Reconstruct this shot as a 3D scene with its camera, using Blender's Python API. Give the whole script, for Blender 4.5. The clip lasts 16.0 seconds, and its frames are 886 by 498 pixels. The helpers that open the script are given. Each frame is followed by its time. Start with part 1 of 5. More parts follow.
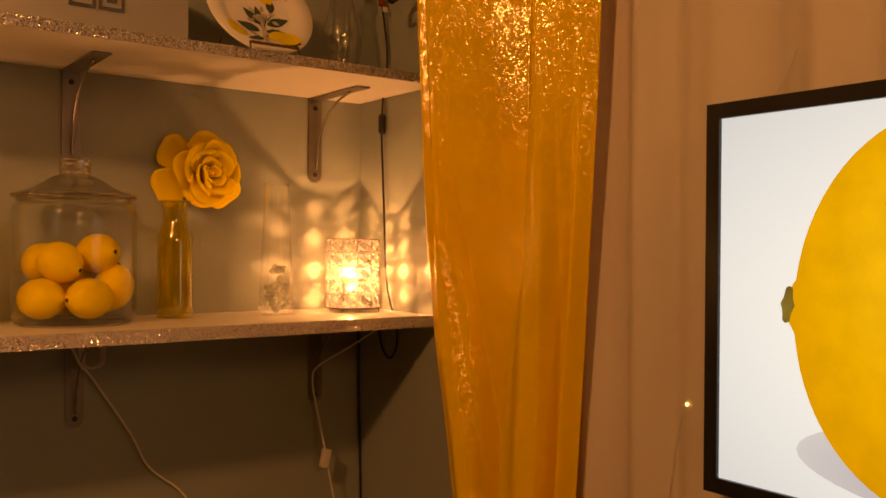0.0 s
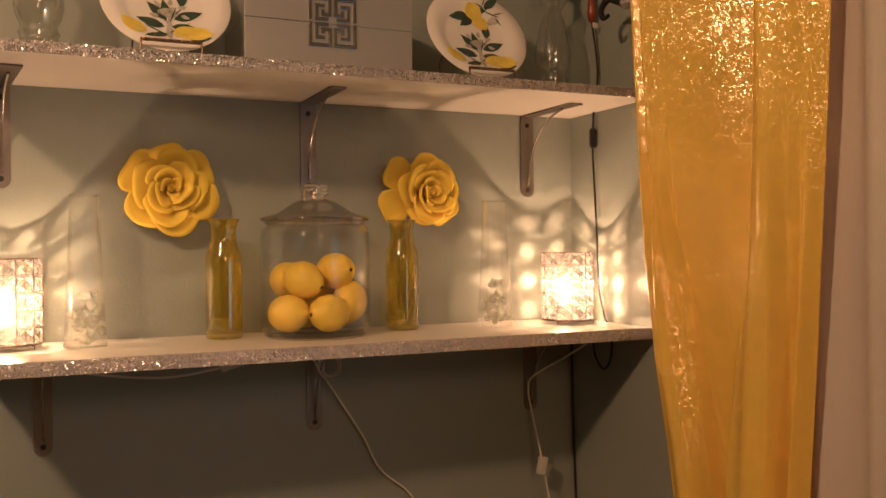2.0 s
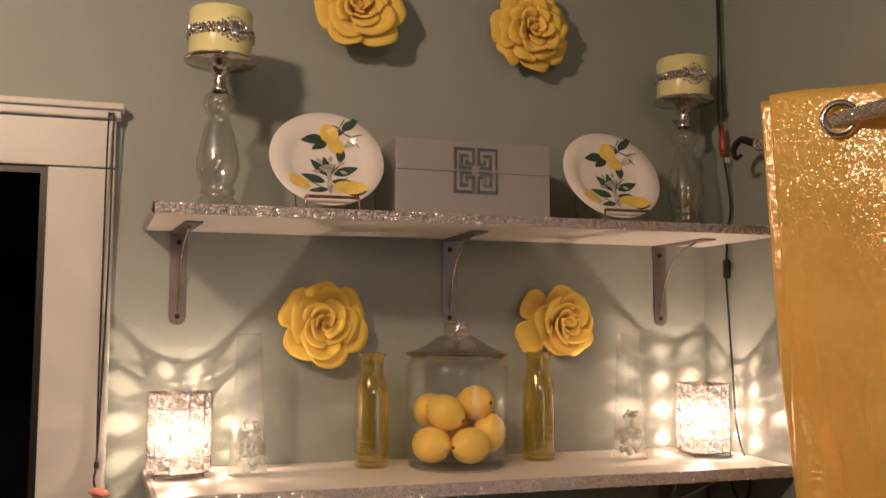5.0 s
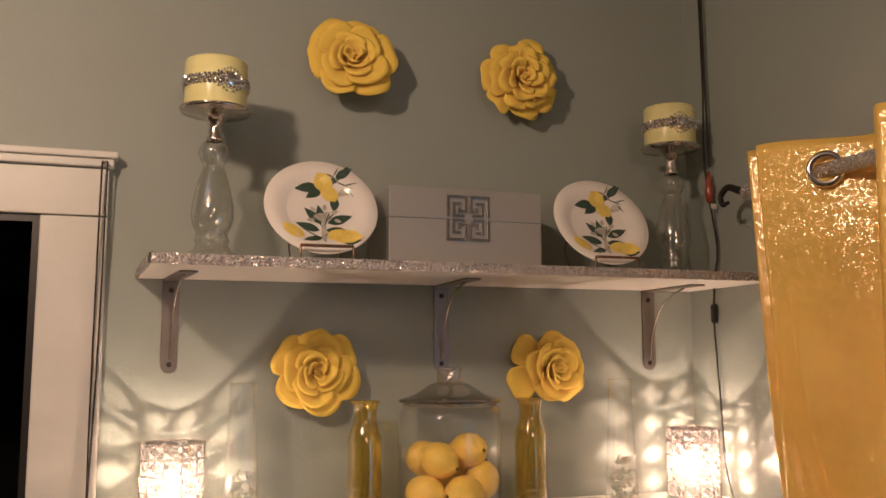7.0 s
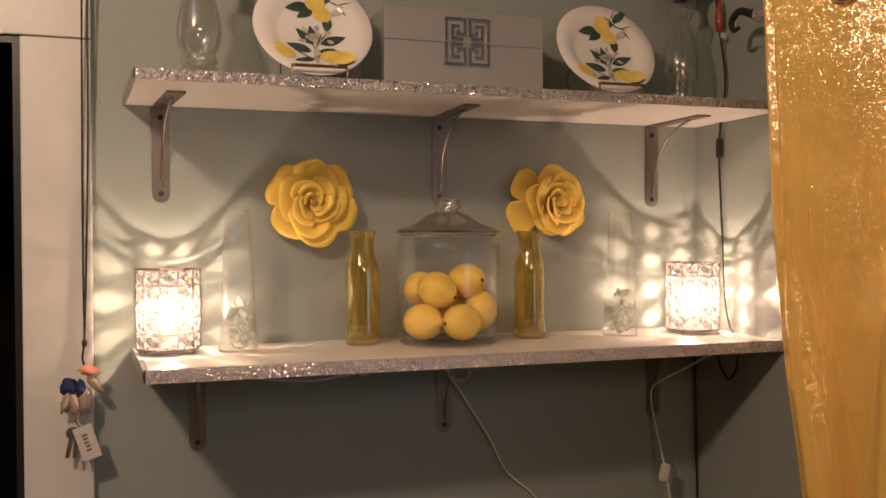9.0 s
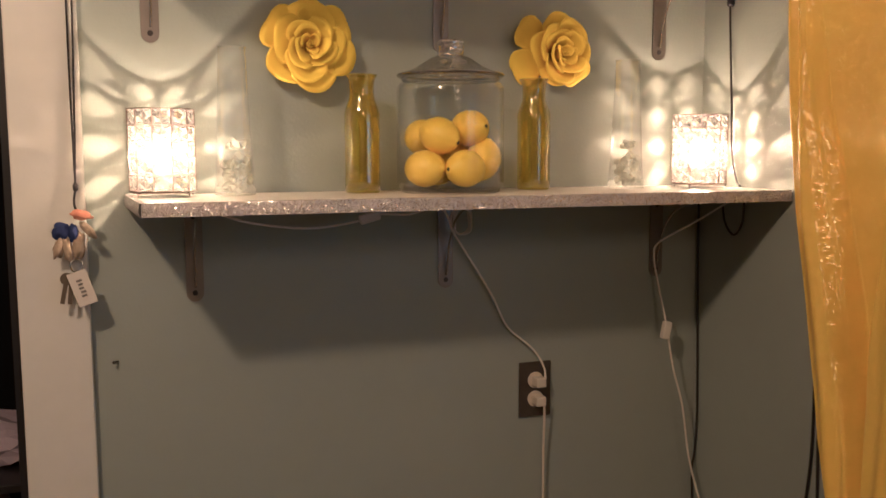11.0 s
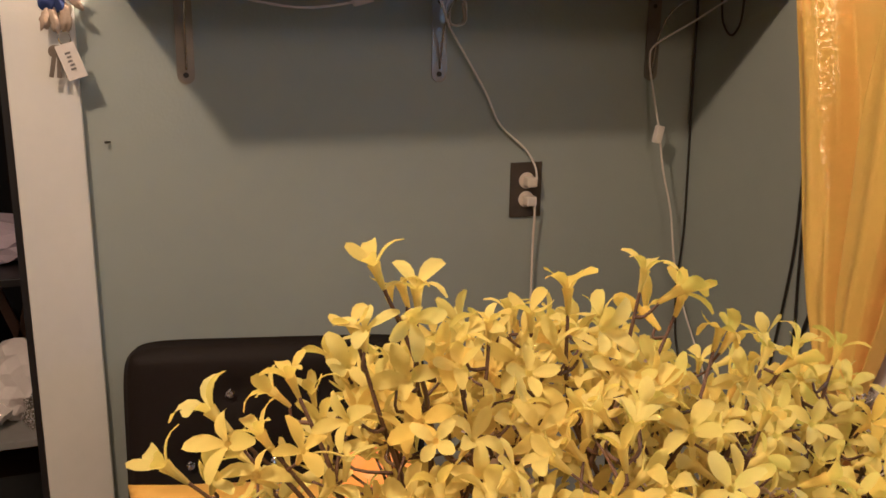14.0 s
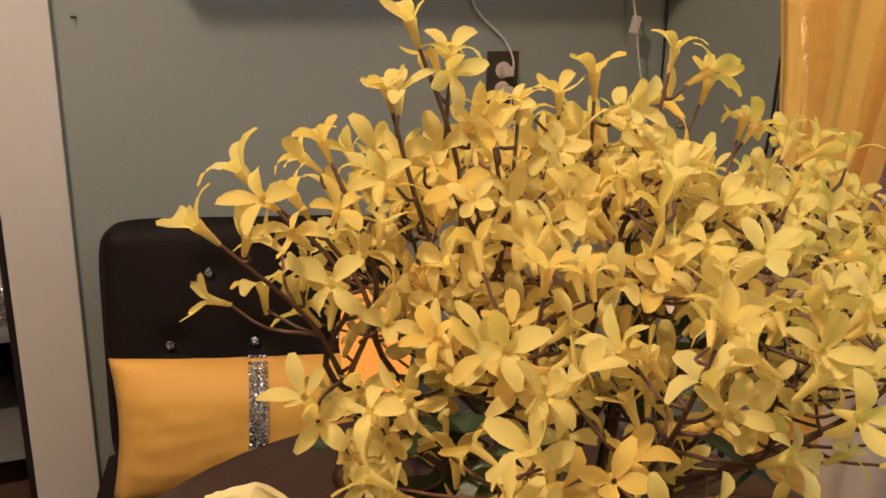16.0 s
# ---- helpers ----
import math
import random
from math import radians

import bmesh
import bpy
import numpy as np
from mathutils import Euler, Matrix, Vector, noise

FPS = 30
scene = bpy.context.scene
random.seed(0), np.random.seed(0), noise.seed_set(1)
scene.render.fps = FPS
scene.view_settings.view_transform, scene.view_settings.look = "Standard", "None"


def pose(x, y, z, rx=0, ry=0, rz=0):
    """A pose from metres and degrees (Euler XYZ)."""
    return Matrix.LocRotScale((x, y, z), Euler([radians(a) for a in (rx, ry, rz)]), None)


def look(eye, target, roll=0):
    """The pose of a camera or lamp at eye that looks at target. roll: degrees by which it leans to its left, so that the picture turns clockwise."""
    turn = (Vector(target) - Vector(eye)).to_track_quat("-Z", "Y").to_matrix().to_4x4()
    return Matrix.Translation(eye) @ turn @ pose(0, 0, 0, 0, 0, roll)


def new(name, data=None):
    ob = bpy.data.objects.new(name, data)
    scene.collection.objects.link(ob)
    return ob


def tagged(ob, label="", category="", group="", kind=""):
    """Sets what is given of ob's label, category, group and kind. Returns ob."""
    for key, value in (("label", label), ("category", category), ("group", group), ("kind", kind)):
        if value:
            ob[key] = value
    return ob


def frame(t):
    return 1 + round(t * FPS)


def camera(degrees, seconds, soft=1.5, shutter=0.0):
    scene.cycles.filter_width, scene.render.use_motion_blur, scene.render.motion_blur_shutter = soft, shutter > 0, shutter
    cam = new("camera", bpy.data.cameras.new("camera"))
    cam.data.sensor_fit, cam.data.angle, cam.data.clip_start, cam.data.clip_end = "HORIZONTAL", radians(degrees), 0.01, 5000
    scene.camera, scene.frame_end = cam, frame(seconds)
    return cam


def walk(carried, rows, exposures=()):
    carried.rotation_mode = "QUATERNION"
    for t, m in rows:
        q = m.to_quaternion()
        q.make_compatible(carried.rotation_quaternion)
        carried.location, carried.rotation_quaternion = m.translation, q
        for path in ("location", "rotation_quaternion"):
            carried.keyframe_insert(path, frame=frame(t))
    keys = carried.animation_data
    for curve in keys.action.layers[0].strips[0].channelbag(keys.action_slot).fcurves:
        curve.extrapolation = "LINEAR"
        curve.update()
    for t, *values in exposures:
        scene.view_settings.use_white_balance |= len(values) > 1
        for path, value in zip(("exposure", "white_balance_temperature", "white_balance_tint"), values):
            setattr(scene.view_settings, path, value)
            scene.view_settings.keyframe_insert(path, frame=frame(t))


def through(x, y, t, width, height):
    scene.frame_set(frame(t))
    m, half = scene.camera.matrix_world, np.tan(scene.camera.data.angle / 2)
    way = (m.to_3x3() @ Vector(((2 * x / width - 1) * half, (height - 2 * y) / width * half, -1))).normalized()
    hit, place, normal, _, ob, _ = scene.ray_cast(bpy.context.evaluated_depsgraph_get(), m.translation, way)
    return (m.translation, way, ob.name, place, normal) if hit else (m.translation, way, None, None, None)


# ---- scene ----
# seconds, place in metres, then degrees: pitch up, yaw to the right, roll
FOV = 53.09
PATH = [
    (0, -0.4016, -1.6216, 1.5622, -0.25, 36.45, 0.44),
    (0.5, -0.4190, -1.6253, 1.5659, -0.65, 32.95, 0.07),
    (1, -0.4379, -1.6283, 1.5699, -0.55, 29.69, -0.11),
    (1.5, -0.4502, -1.6341, 1.5811, -0.25, 26.69, -0.41),
    (2, -0.4690, -1.6353, 1.5901, -0.29, 24.34, -0.44),
    (2.5, -0.4687, -1.6316, 1.6064, -1.82, 22.33, -1.39),
    (3, -0.4891, -1.6368, 1.6218, -1.62, 20.62, -0.38),
    (3.5, -0.5135, -1.6563, 1.6476, -0.61, 18.18, -0.17),
    (4, -0.5233, -1.6730, 1.6664, 1.53, 17.37, 0.22),
    (4.5, -0.5279, -1.6851, 1.6833, 3.38, 17.01, 0.27),
    (5, -0.5316, -1.6990, 1.6936, 4.75, 16.70, 0.16),
    (5.2, -0.5379, -1.7030, 1.6986, 5.06, 16.92, -0.23),
    (5.62, -0.5453, -1.7100, 1.7078, 6.10, 17.04, -0.36),
    (6.04, -0.5538, -1.7109, 1.7155, 7.00, 17.42, -0.32),
    (6.46, -0.5609, -1.7079, 1.7199, 7.49, 17.86, -0.21),
    (6.88, -0.5642, -1.7030, 1.7189, 7.25, 18.19, -0.10),
    (7.3, -0.5612, -1.6983, 1.7104, 6.02, 18.21, -0.09),
    (7.5, -0.5571, -1.7010, 1.7074, 5.40, 18.05, 0.00),
    (8, -0.5497, -1.6918, 1.6891, 2.95, 17.91, -0.20),
    (8.5, -0.5433, -1.6751, 1.6590, 0.88, 18.03, -0.45),
    (9, -0.5439, -1.6614, 1.6331, -1.03, 18.10, -0.13),
    (9.5, -0.5475, -1.6419, 1.6060, -2.78, 18.35, -0.00),
    (9.7, -0.5458, -1.6340, 1.5898, -3.23, 18.36, -0.08),
    (10.16, -0.5491, -1.6208, 1.5609, -4.51, 18.56, -0.07),
    (10.62, -0.5548, -1.6159, 1.5309, -5.57, 18.78, -0.10),
    (11.08, -0.5598, -1.6174, 1.5022, -6.54, 18.97, -0.15),
    (11.54, -0.5614, -1.6234, 1.4769, -7.58, 19.08, -0.19),
    (12, -0.5565, -1.6320, 1.4574, -8.83, 19.07, -0.20),
    (12.5, -0.5467, -1.6421, 1.4401, -10.34, 18.98, -0.20),
    (13, -0.5571, -1.6428, 1.4030, -12.19, 18.86, 0.09),
    (13.5, -0.5668, -1.6445, 1.3687, -13.30, 19.22, 0.61),
    (14, -0.5706, -1.6464, 1.3486, -14.24, 19.56, 0.85),
    (14.5, -0.5791, -1.6486, 1.3209, -15.49, 19.60, 1.18),
    (15, -0.5822, -1.6514, 1.3011, -16.05, 19.72, 1.08),
    (15.5, -0.5909, -1.6492, 1.2813, -17.26, 20.57, 1.42),
    (16, -0.6137, -1.6482, 1.2604, -18.42, 22.67, 1.81),
]
cam = camera(FOV, 16.0, 1.6)


def eye_pose(x, y, z, pitch, yaw, roll):
    return pose(x, y, z, 90 + pitch, 0, -yaw) @ pose(0, 0, 0, 0, 0, roll)


EXPOSURES = [(0.0, -0.45, 9300, 36), (0.5, -0.39, 8700, 34), (1.0, -0.26, 7500, 32), (1.5, -0.11, 6100, 27), (2.0, -0.03, 4850, 18),
             (2.5, 0.00, 4450, 15), (3.0, 0.00, 4150, 14), (4.0, 0.03, 4020, 13), (9.0, 0.08, 4020, 13), (10.5, 0.25, 4020, 12), (12.0, 0.48, 4020, 11),
             (13.0, 0.84, 3950, 10), (14.5, 1.00, 3850, 9), (16.0, 0.99, 3850, 9)]
walk(cam, [(t, eye_pose(x, y, z, p, w, r)) for t, x, y, z, p, w, r in PATH], EXPOSURES)

# ---- light ----
WARM = (1.0, 0.50, 0.17)
world = bpy.data.worlds.new("night_room")
scene.world = world
world.use_nodes = True
world.node_tree.nodes["Background"].inputs[0].default_value = (0.9, 0.6, 0.35, 1)
world.node_tree.nodes["Background"].inputs[1].default_value = 0.01


def point_lamp(name, place, watts, radius, colour):
    data = bpy.data.lights.new(name, "POINT")
    data.energy, data.shadow_soft_size, data.color = watts, radius, colour
    ob = new(name, data)
    ob.location = place
    return ob


# the ceiling lamp over the table, left of the camera
point_lamp("ceiling_lamp_light", (-1.16, -1.35, 2.46), 63.0, 0.055, WARM)
# unseen fill light behind the camera, added to lift the lower wall
area = bpy.data.lights.new("fill_light", "AREA")
area.energy, area.size, area.color = 9.5, 0.5, WARM
fill_light = new("fill_light", area)
fill_light.matrix_world = look((-0.3, -3.3, 2.35), (0.3, -0.4, 1.0))

# ---- helpers for building ----


def part(name, bm, material, parent=None, label="", smooth=False):
    """Link a bmesh as one mesh object under a thing or part."""
    me = bpy.data.meshes.new(name)
    bmesh.ops.recalc_face_normals(bm, faces=bm.faces)
    if smooth:
        for f in bm.faces:
            f.smooth = True
    bm.to_mesh(me)
    bm.free()
    for m in (material if isinstance(material, (list, tuple)) else [material]):
        me.materials.append(m)
    ob = new(name, me)
    if parent is not None:
        ob.parent = parent
    if label:
        tagged(ob, label)
    return ob


def thing(name, place=(0, 0, 0), label="", category="", group="", rz=0.0):
    ob = new(name)
    ob.empty_display_size = 0.02
    ob.location = place
    ob.rotation_euler = (0, 0, radians(rz))
    return tagged(ob, label, category, group)


def box(bm, x0, x1, y0, y1, z0, z1, bevel=0.0):
    r = bmesh.ops.create_cube(bm, size=1)
    vs = r["verts"]
    bmesh.ops.scale(bm, vec=(x1 - x0, y1 - y0, z1 - z0), verts=vs)
    bmesh.ops.translate(bm, vec=((x0 + x1) / 2, (y0 + y1) / 2, (z0 + z1) / 2), verts=vs)
    if bevel:
        es = list({e for v in vs for e in v.link_edges})
        bmesh.ops.bevel(bm, geom=es, offset=bevel, segments=2, profile=0.6, affect="EDGES")
    return bm


def box_bm(*a, **k):
    return box(bmesh.new(), *a, **k)


def lathe(profile, seg=40, bm=None, place=(0, 0, 0)):
    """Turn (radius, height) pairs round the z axis."""
    bm = bm or bmesh.new()
    rings = []
    for r, z in profile:
        if r < 1e-6:
            rings.append([bm.verts.new((place[0], place[1], place[2] + z))])
        else:
            rings.append([bm.verts.new((place[0] + r * math.cos(2 * math.pi * i / seg), place[1] + r * math.sin(2 * math.pi * i / seg), place[2] + z)) for i in range(seg)])
    for a, b in zip(rings, rings[1:]):
        for i in range(seg):
            j = (i + 1) % seg
            if len(a) == 1 and len(b) == 1:
                continue
            if len(a) == 1:
                bm.faces.new((a[0], b[j], b[i]))
            elif len(b) == 1:
                bm.faces.new((a[i], a[j], b[0]))
            else:
                bm.faces.new((a[i], a[j], b[j], b[i]))
    return bm


def smooth_line(pts, steps=6):
    """Points on a Catmull-Rom curve through pts."""
    ps = [Vector(p) for p in pts]
    ps = [2 * ps[0] - ps[1]] + ps + [2 * ps[-1] - ps[-2]]
    out = []
    for i in range(1, len(ps) - 2):
        p0, p1, p2, p3 = ps[i - 1:i + 3]
        for k in range(steps):
            u = k / steps
            out.append(0.5 * ((2 * p1) + (p2 - p0) * u + (2 * p0 - 5 * p1 + 4 * p2 - p3) * u * u + (3 * p1 - p0 - 3 * p2 + p3) * u ** 3))
    out.append(ps[-2])
    return out


def tube(pts, r0, r1=None, seg=8, bm=None, close=True):
    """A round bar along pts, tapering from r0 to r1."""
    bm = bm or bmesh.new()
    r1 = r0 if r1 is None else r1
    pts = [Vector(p) for p in pts]
    rings, side = [], None
    for i, p in enumerate(pts):
        d = (pts[min(i + 1, len(pts) - 1)] - pts[max(i - 1, 0)]).normalized()
        if side is None:
            side = d.orthogonal().normalized()
        side = (side - d * side.dot(d)).normalized()
        up = d.cross(side)
        r = r0 + (r1 - r0) * i / (len(pts) - 1)
        rings.append([bm.verts.new(p + r * (math.cos(2 * math.pi * k / seg) * side + math.sin(2 * math.pi * k / seg) * up)) for k in range(seg)])
    for a, b in zip(rings, rings[1:]):
        for k in range(seg):
            j = (k + 1) % seg
            bm.faces.new((a[k], a[j], b[j], b[k]))
    if close:
        bm.faces.new(rings[0][::-1])
        bm.faces.new(rings[-1])
    return bm


def moved(bm, m):
    bmesh.ops.transform(bm, matrix=m, verts=bm.verts)
    return bm


def grid_sheet(nu, nv, fn, bm=None, closed_u=False):
    """A sheet of nu by nv cells whose points are fn(u, v)."""
    bm = bm or bmesh.new()
    vs = [[bm.verts.new(fn(i / nu, j / nv)) for j in range(nv + 1)] for i in range(nu if closed_u else nu + 1)]
    for i in range(nu):
        a, b = vs[i], vs[(i + 1) % len(vs)]
        for j in range(nv):
            bm.faces.new((a[j], b[j], b[j + 1], a[j + 1]))
    return bm


# ---- materials ----


def material(name, base, rough=0.5, metal=0.0, vary=0.12, scale=8.0, bump=0.0, bump_scale=60.0, spec=0.5, sheen=0.0, object_random=0.0):
    """A principled material with colour variation at two scales and fine relief."""
    m = bpy.data.materials.new(name)
    m.use_nodes = True
    nt = m.node_tree
    b = nt.nodes["Principled BSDF"]
    b.inputs["Roughness"].default_value, b.inputs["Metallic"].default_value = rough, metal
    b.inputs["Specular IOR Level"].default_value = spec
    b.inputs["Sheen Weight"].default_value = sheen
    tc = nt.nodes.new("ShaderNodeTexCoord")
    n1, n2 = nt.nodes.new("ShaderNodeTexNoise"), nt.nodes.new("ShaderNodeTexNoise")
    n1.inputs["Scale"].default_value, n2.inputs["Scale"].default_value = scale, scale * 9
    n1.inputs["Detail"].default_value = 4
    add = nt.nodes.new("ShaderNodeMath")
    add.operation = "MULTIPLY_ADD"
    add.inputs[1].default_value = 0.35
    nt.links.new(tc.outputs["Object"], n1.inputs["Vector"])
    nt.links.new(tc.outputs["Object"], n2.inputs["Vector"])
    nt.links.new(n2.outputs["Fac"], add.inputs[0])
    nt.links.new(n1.outputs["Fac"], add.inputs[2])
    ramp = nt.nodes.new("ShaderNodeMapRange")
    ramp.inputs[1].default_value, ramp.inputs[2].default_value = 0.35, 1.0
    ramp.inputs[3].default_value, ramp.inputs[4].default_value = 1 - vary, 1 + vary
    nt.links.new(add.outputs[0], ramp.inputs[0])
    mul = nt.nodes.new("ShaderNodeVectorMath")
    mul.operation = "SCALE"
    mul.inputs[0].default_value = base
    nt.links.new(ramp.outputs[0], mul.inputs["Scale"])
    last = mul.outputs[0]
    if object_random:
        info = nt.nodes.new("ShaderNodeObjectInfo")
        r2 = nt.nodes.new("ShaderNodeMapRange")
        r2.inputs[3].default_value, r2.inputs[4].default_value = 1 - object_random, 1 + object_random
        nt.links.new(info.outputs["Random"], r2.inputs[0])
        mul2 = nt.nodes.new("ShaderNodeVectorMath")
        mul2.operation = "SCALE"
        nt.links.new(last, mul2.inputs[0])
        nt.links.new(r2.outputs[0], mul2.inputs["Scale"])
        last = mul2.outputs[0]
    nt.links.new(last, b.inputs["Base Color"])
    if bump:
        n3 = nt.nodes.new("ShaderNodeTexNoise")
        n3.inputs["Scale"].default_value, n3.inputs["Detail"].default_value = bump_scale, 5
        nt.links.new(tc.outputs["Object"], n3.inputs["Vector"])
        bp = nt.nodes.new("ShaderNodeBump")
        bp.inputs["Strength"].default_value, bp.inputs["Distance"].default_value = bump, 0.004
        nt.links.new(n3.outputs["Fac"], bp.inputs["Height"])
        nt.links.new(bp.outputs[0], b.inputs["Normal"])
    return m


def thin_glass(name, tint, rough=0.02, ior=1.5, floor_gloss=0.0, haze=0.0, edge=3.5, glow_tint=None, ripple=0.0):
    """Blown glass: clear through, glossy by Fresnel."""
    m = bpy.data.materials.new(name)
    m.use_nodes = True
    nt = m.node_tree
    nt.nodes.remove(nt.nodes["Principled BSDF"])
    out = nt.nodes["Material Output"]
    tr, gl, fr, mx = (nt.nodes.new(k) for k in ("ShaderNodeBsdfTransparent", "ShaderNodeBsdfGlossy", "ShaderNodeLayerWeight", "ShaderNodeMixShader"))
    tr.inputs[0].default_value = (*tint, 1)
    gl.inputs["Roughness"].default_value = rough
    fr.inputs[0].default_value = 0.5
    pw, ad = nt.nodes.new("ShaderNodeMath"), nt.nodes.new("ShaderNodeMath")
    pw.operation, ad.operation, ad.use_clamp = "POWER", "MULTIPLY_ADD", True
    pw.inputs[1].default_value = edge
    ad.inputs[1].default_value, ad.inputs[2].default_value = 0.75, ((ior - 1) / (ior + 1)) ** 2 + floor_gloss
    nt.links.new(fr.outputs["Facing"], pw.inputs[0])
    nt.links.new(pw.outputs[0], ad.inputs[0])
    nt.links.new(ad.outputs[0], mx.inputs[0])
    nt.links.new(tr.outputs[0], mx.inputs[1])
    nt.links.new(gl.outputs[0], mx.inputs[2])
    if ripple:
        # uneven blown walls draw highlights out into broken upright streaks
        tc, mp, no, bp = (nt.nodes.new(k) for k in ("ShaderNodeTexCoord", "ShaderNodeMapping", "ShaderNodeTexNoise", "ShaderNodeBump"))
        mp.inputs["Scale"].default_value = (14, 14, 90)
        no.inputs["Scale"].default_value, no.inputs["Detail"].default_value = 1.0, 2
        bp.inputs["Strength"].default_value, bp.inputs["Distance"].default_value = ripple, 0.006
        nt.links.new(tc.outputs["Object"], mp.inputs["Vector"])
        nt.links.new(mp.outputs[0], no.inputs["Vector"])
        nt.links.new(no.outputs["Fac"], bp.inputs["Height"])
        nt.links.new(bp.outputs[0], gl.inputs["Normal"])
    last = mx
    if haze:
        df, m2 = nt.nodes.new("ShaderNodeBsdfTranslucent"), nt.nodes.new("ShaderNodeMixShader")
        df.inputs[0].default_value = (*(glow_tint or [min(1, c + 0.1) for c in tint]), 1)
        m2.inputs[0].default_value = haze
        nt.links.new(mx.outputs[0], m2.inputs[1])
        nt.links.new(df.outputs[0], m2.inputs[2])
        last = m2
    nt.links.new(last.outputs[0], out.inputs[0])
    return m


def cloth(name, base, through, mix=0.35, rough=0.8, glitter=0.0, glitter_scale=900.0, vary=0.1, weave=0.25):
    """Woven cloth that lets some light through, with optional metallic flecks."""
    m = material(name, base, rough, vary=vary, scale=5, bump=weave, bump_scale=700, spec=0.25, sheen=0.05)
    nt = m.node_tree
    b, out = nt.nodes["Principled BSDF"], nt.nodes["Material Output"]
    tl, mx = nt.nodes.new("ShaderNodeBsdfTranslucent"), nt.nodes.new("ShaderNodeMixShader")
    tl.inputs[0].default_value = (*through, 1)
    mx.inputs[0].default_value = mix
    nt.links.new(b.outputs[0], mx.inputs[1])
    nt.links.new(tl.outputs[0], mx.inputs[2])
    last = mx
    if glitter:
        # foil flecks printed in patches, each tilted a little its own way
        tc, geo = nt.nodes.new("ShaderNodeTexCoord"), nt.nodes.new("ShaderNodeNewGeometry")
        vo, no, gl, m2 = (nt.nodes.new(k) for k in ("ShaderNodeTexVoronoi", "ShaderNodeTexNoise", "ShaderNodeBsdfGlossy", "ShaderNodeMixShader"))
        dash = nt.nodes.new("ShaderNodeMapping")
        dash.inputs["Scale"].default_value = (1, 1, 1.7)
        vo.inputs["Scale"].default_value = glitter_scale
        no.inputs["Scale"].default_value, no.inputs["Detail"].default_value = 130, 4
        nt.links.new(tc.outputs["Object"], dash.inputs["Vector"])
        nt.links.new(dash.outputs[0], vo.inputs["Vector"])
        nt.links.new(tc.outputs["Object"], no.inputs["Vector"])
        sep, patch, keep, both = (nt.nodes.new(k) for k in ("ShaderNodeSeparateColor", "ShaderNodeMapRange", "ShaderNodeMath", "ShaderNodeMath"))
        nt.links.new(vo.outputs["Color"], sep.inputs[0])
        patch.inputs[1].default_value, patch.inputs[2].default_value = 0.47, 0.53
        patch.inputs[3].default_value, patch.inputs[4].default_value = 0.05, 1.0
        nt.links.new(no.outputs["Fac"], patch.inputs[0])
        keep.operation, both.operation = "LESS_THAN", "MULTIPLY"
        keep.inputs[1].default_value = glitter
        nt.links.new(sep.outputs[0], keep.inputs[0])
        nt.links.new(keep.outputs[0], both.inputs[0])
        nt.links.new(patch.outputs[0], both.inputs[1])
        gl.inputs[0].default_value = (0.38, 0.33, 0.235, 1)
        gl.inputs["Roughness"].default_value = 0.25
        gl.distribution = "BECKMANN"
        sub, sc, ad, nrm = (nt.nodes.new("ShaderNodeVectorMath") for _ in range(4))
        sub.operation, sc.operation, nrm.operation = "SUBTRACT", "MULTIPLY", "NORMALIZE"
        sub.inputs[1].default_value = (0.5, 0.5, 0.5)
        sc.inputs[1].default_value = (0.56, 0.56, 0.19)
        nt.links.new(vo.outputs["Color"], sub.inputs[0])
        nt.links.new(sub.outputs[0], sc.inputs[0])
        nt.links.new(sc.outputs[0], ad.inputs[0])
        nt.links.new(geo.outputs["Normal"], ad.inputs[1])
        nt.links.new(ad.outputs[0], nrm.inputs[0])
        nt.links.new(nrm.outputs[0], gl.inputs["Normal"])
        nt.links.new(both.outputs[0], m2.inputs[0])
        nt.links.new(mx.outputs[0], m2.inputs[1])
        over = nt.nodes.new("ShaderNodeAddShader")
        nt.links.new(mx.outputs[0], over.inputs[0])
        nt.links.new(gl.outputs[0], over.inputs[1])
        nt.links.new(over.outputs[0], m2.inputs[2])
        last = m2
    nt.links.new(last.outputs[0], out.inputs[0])
    return m


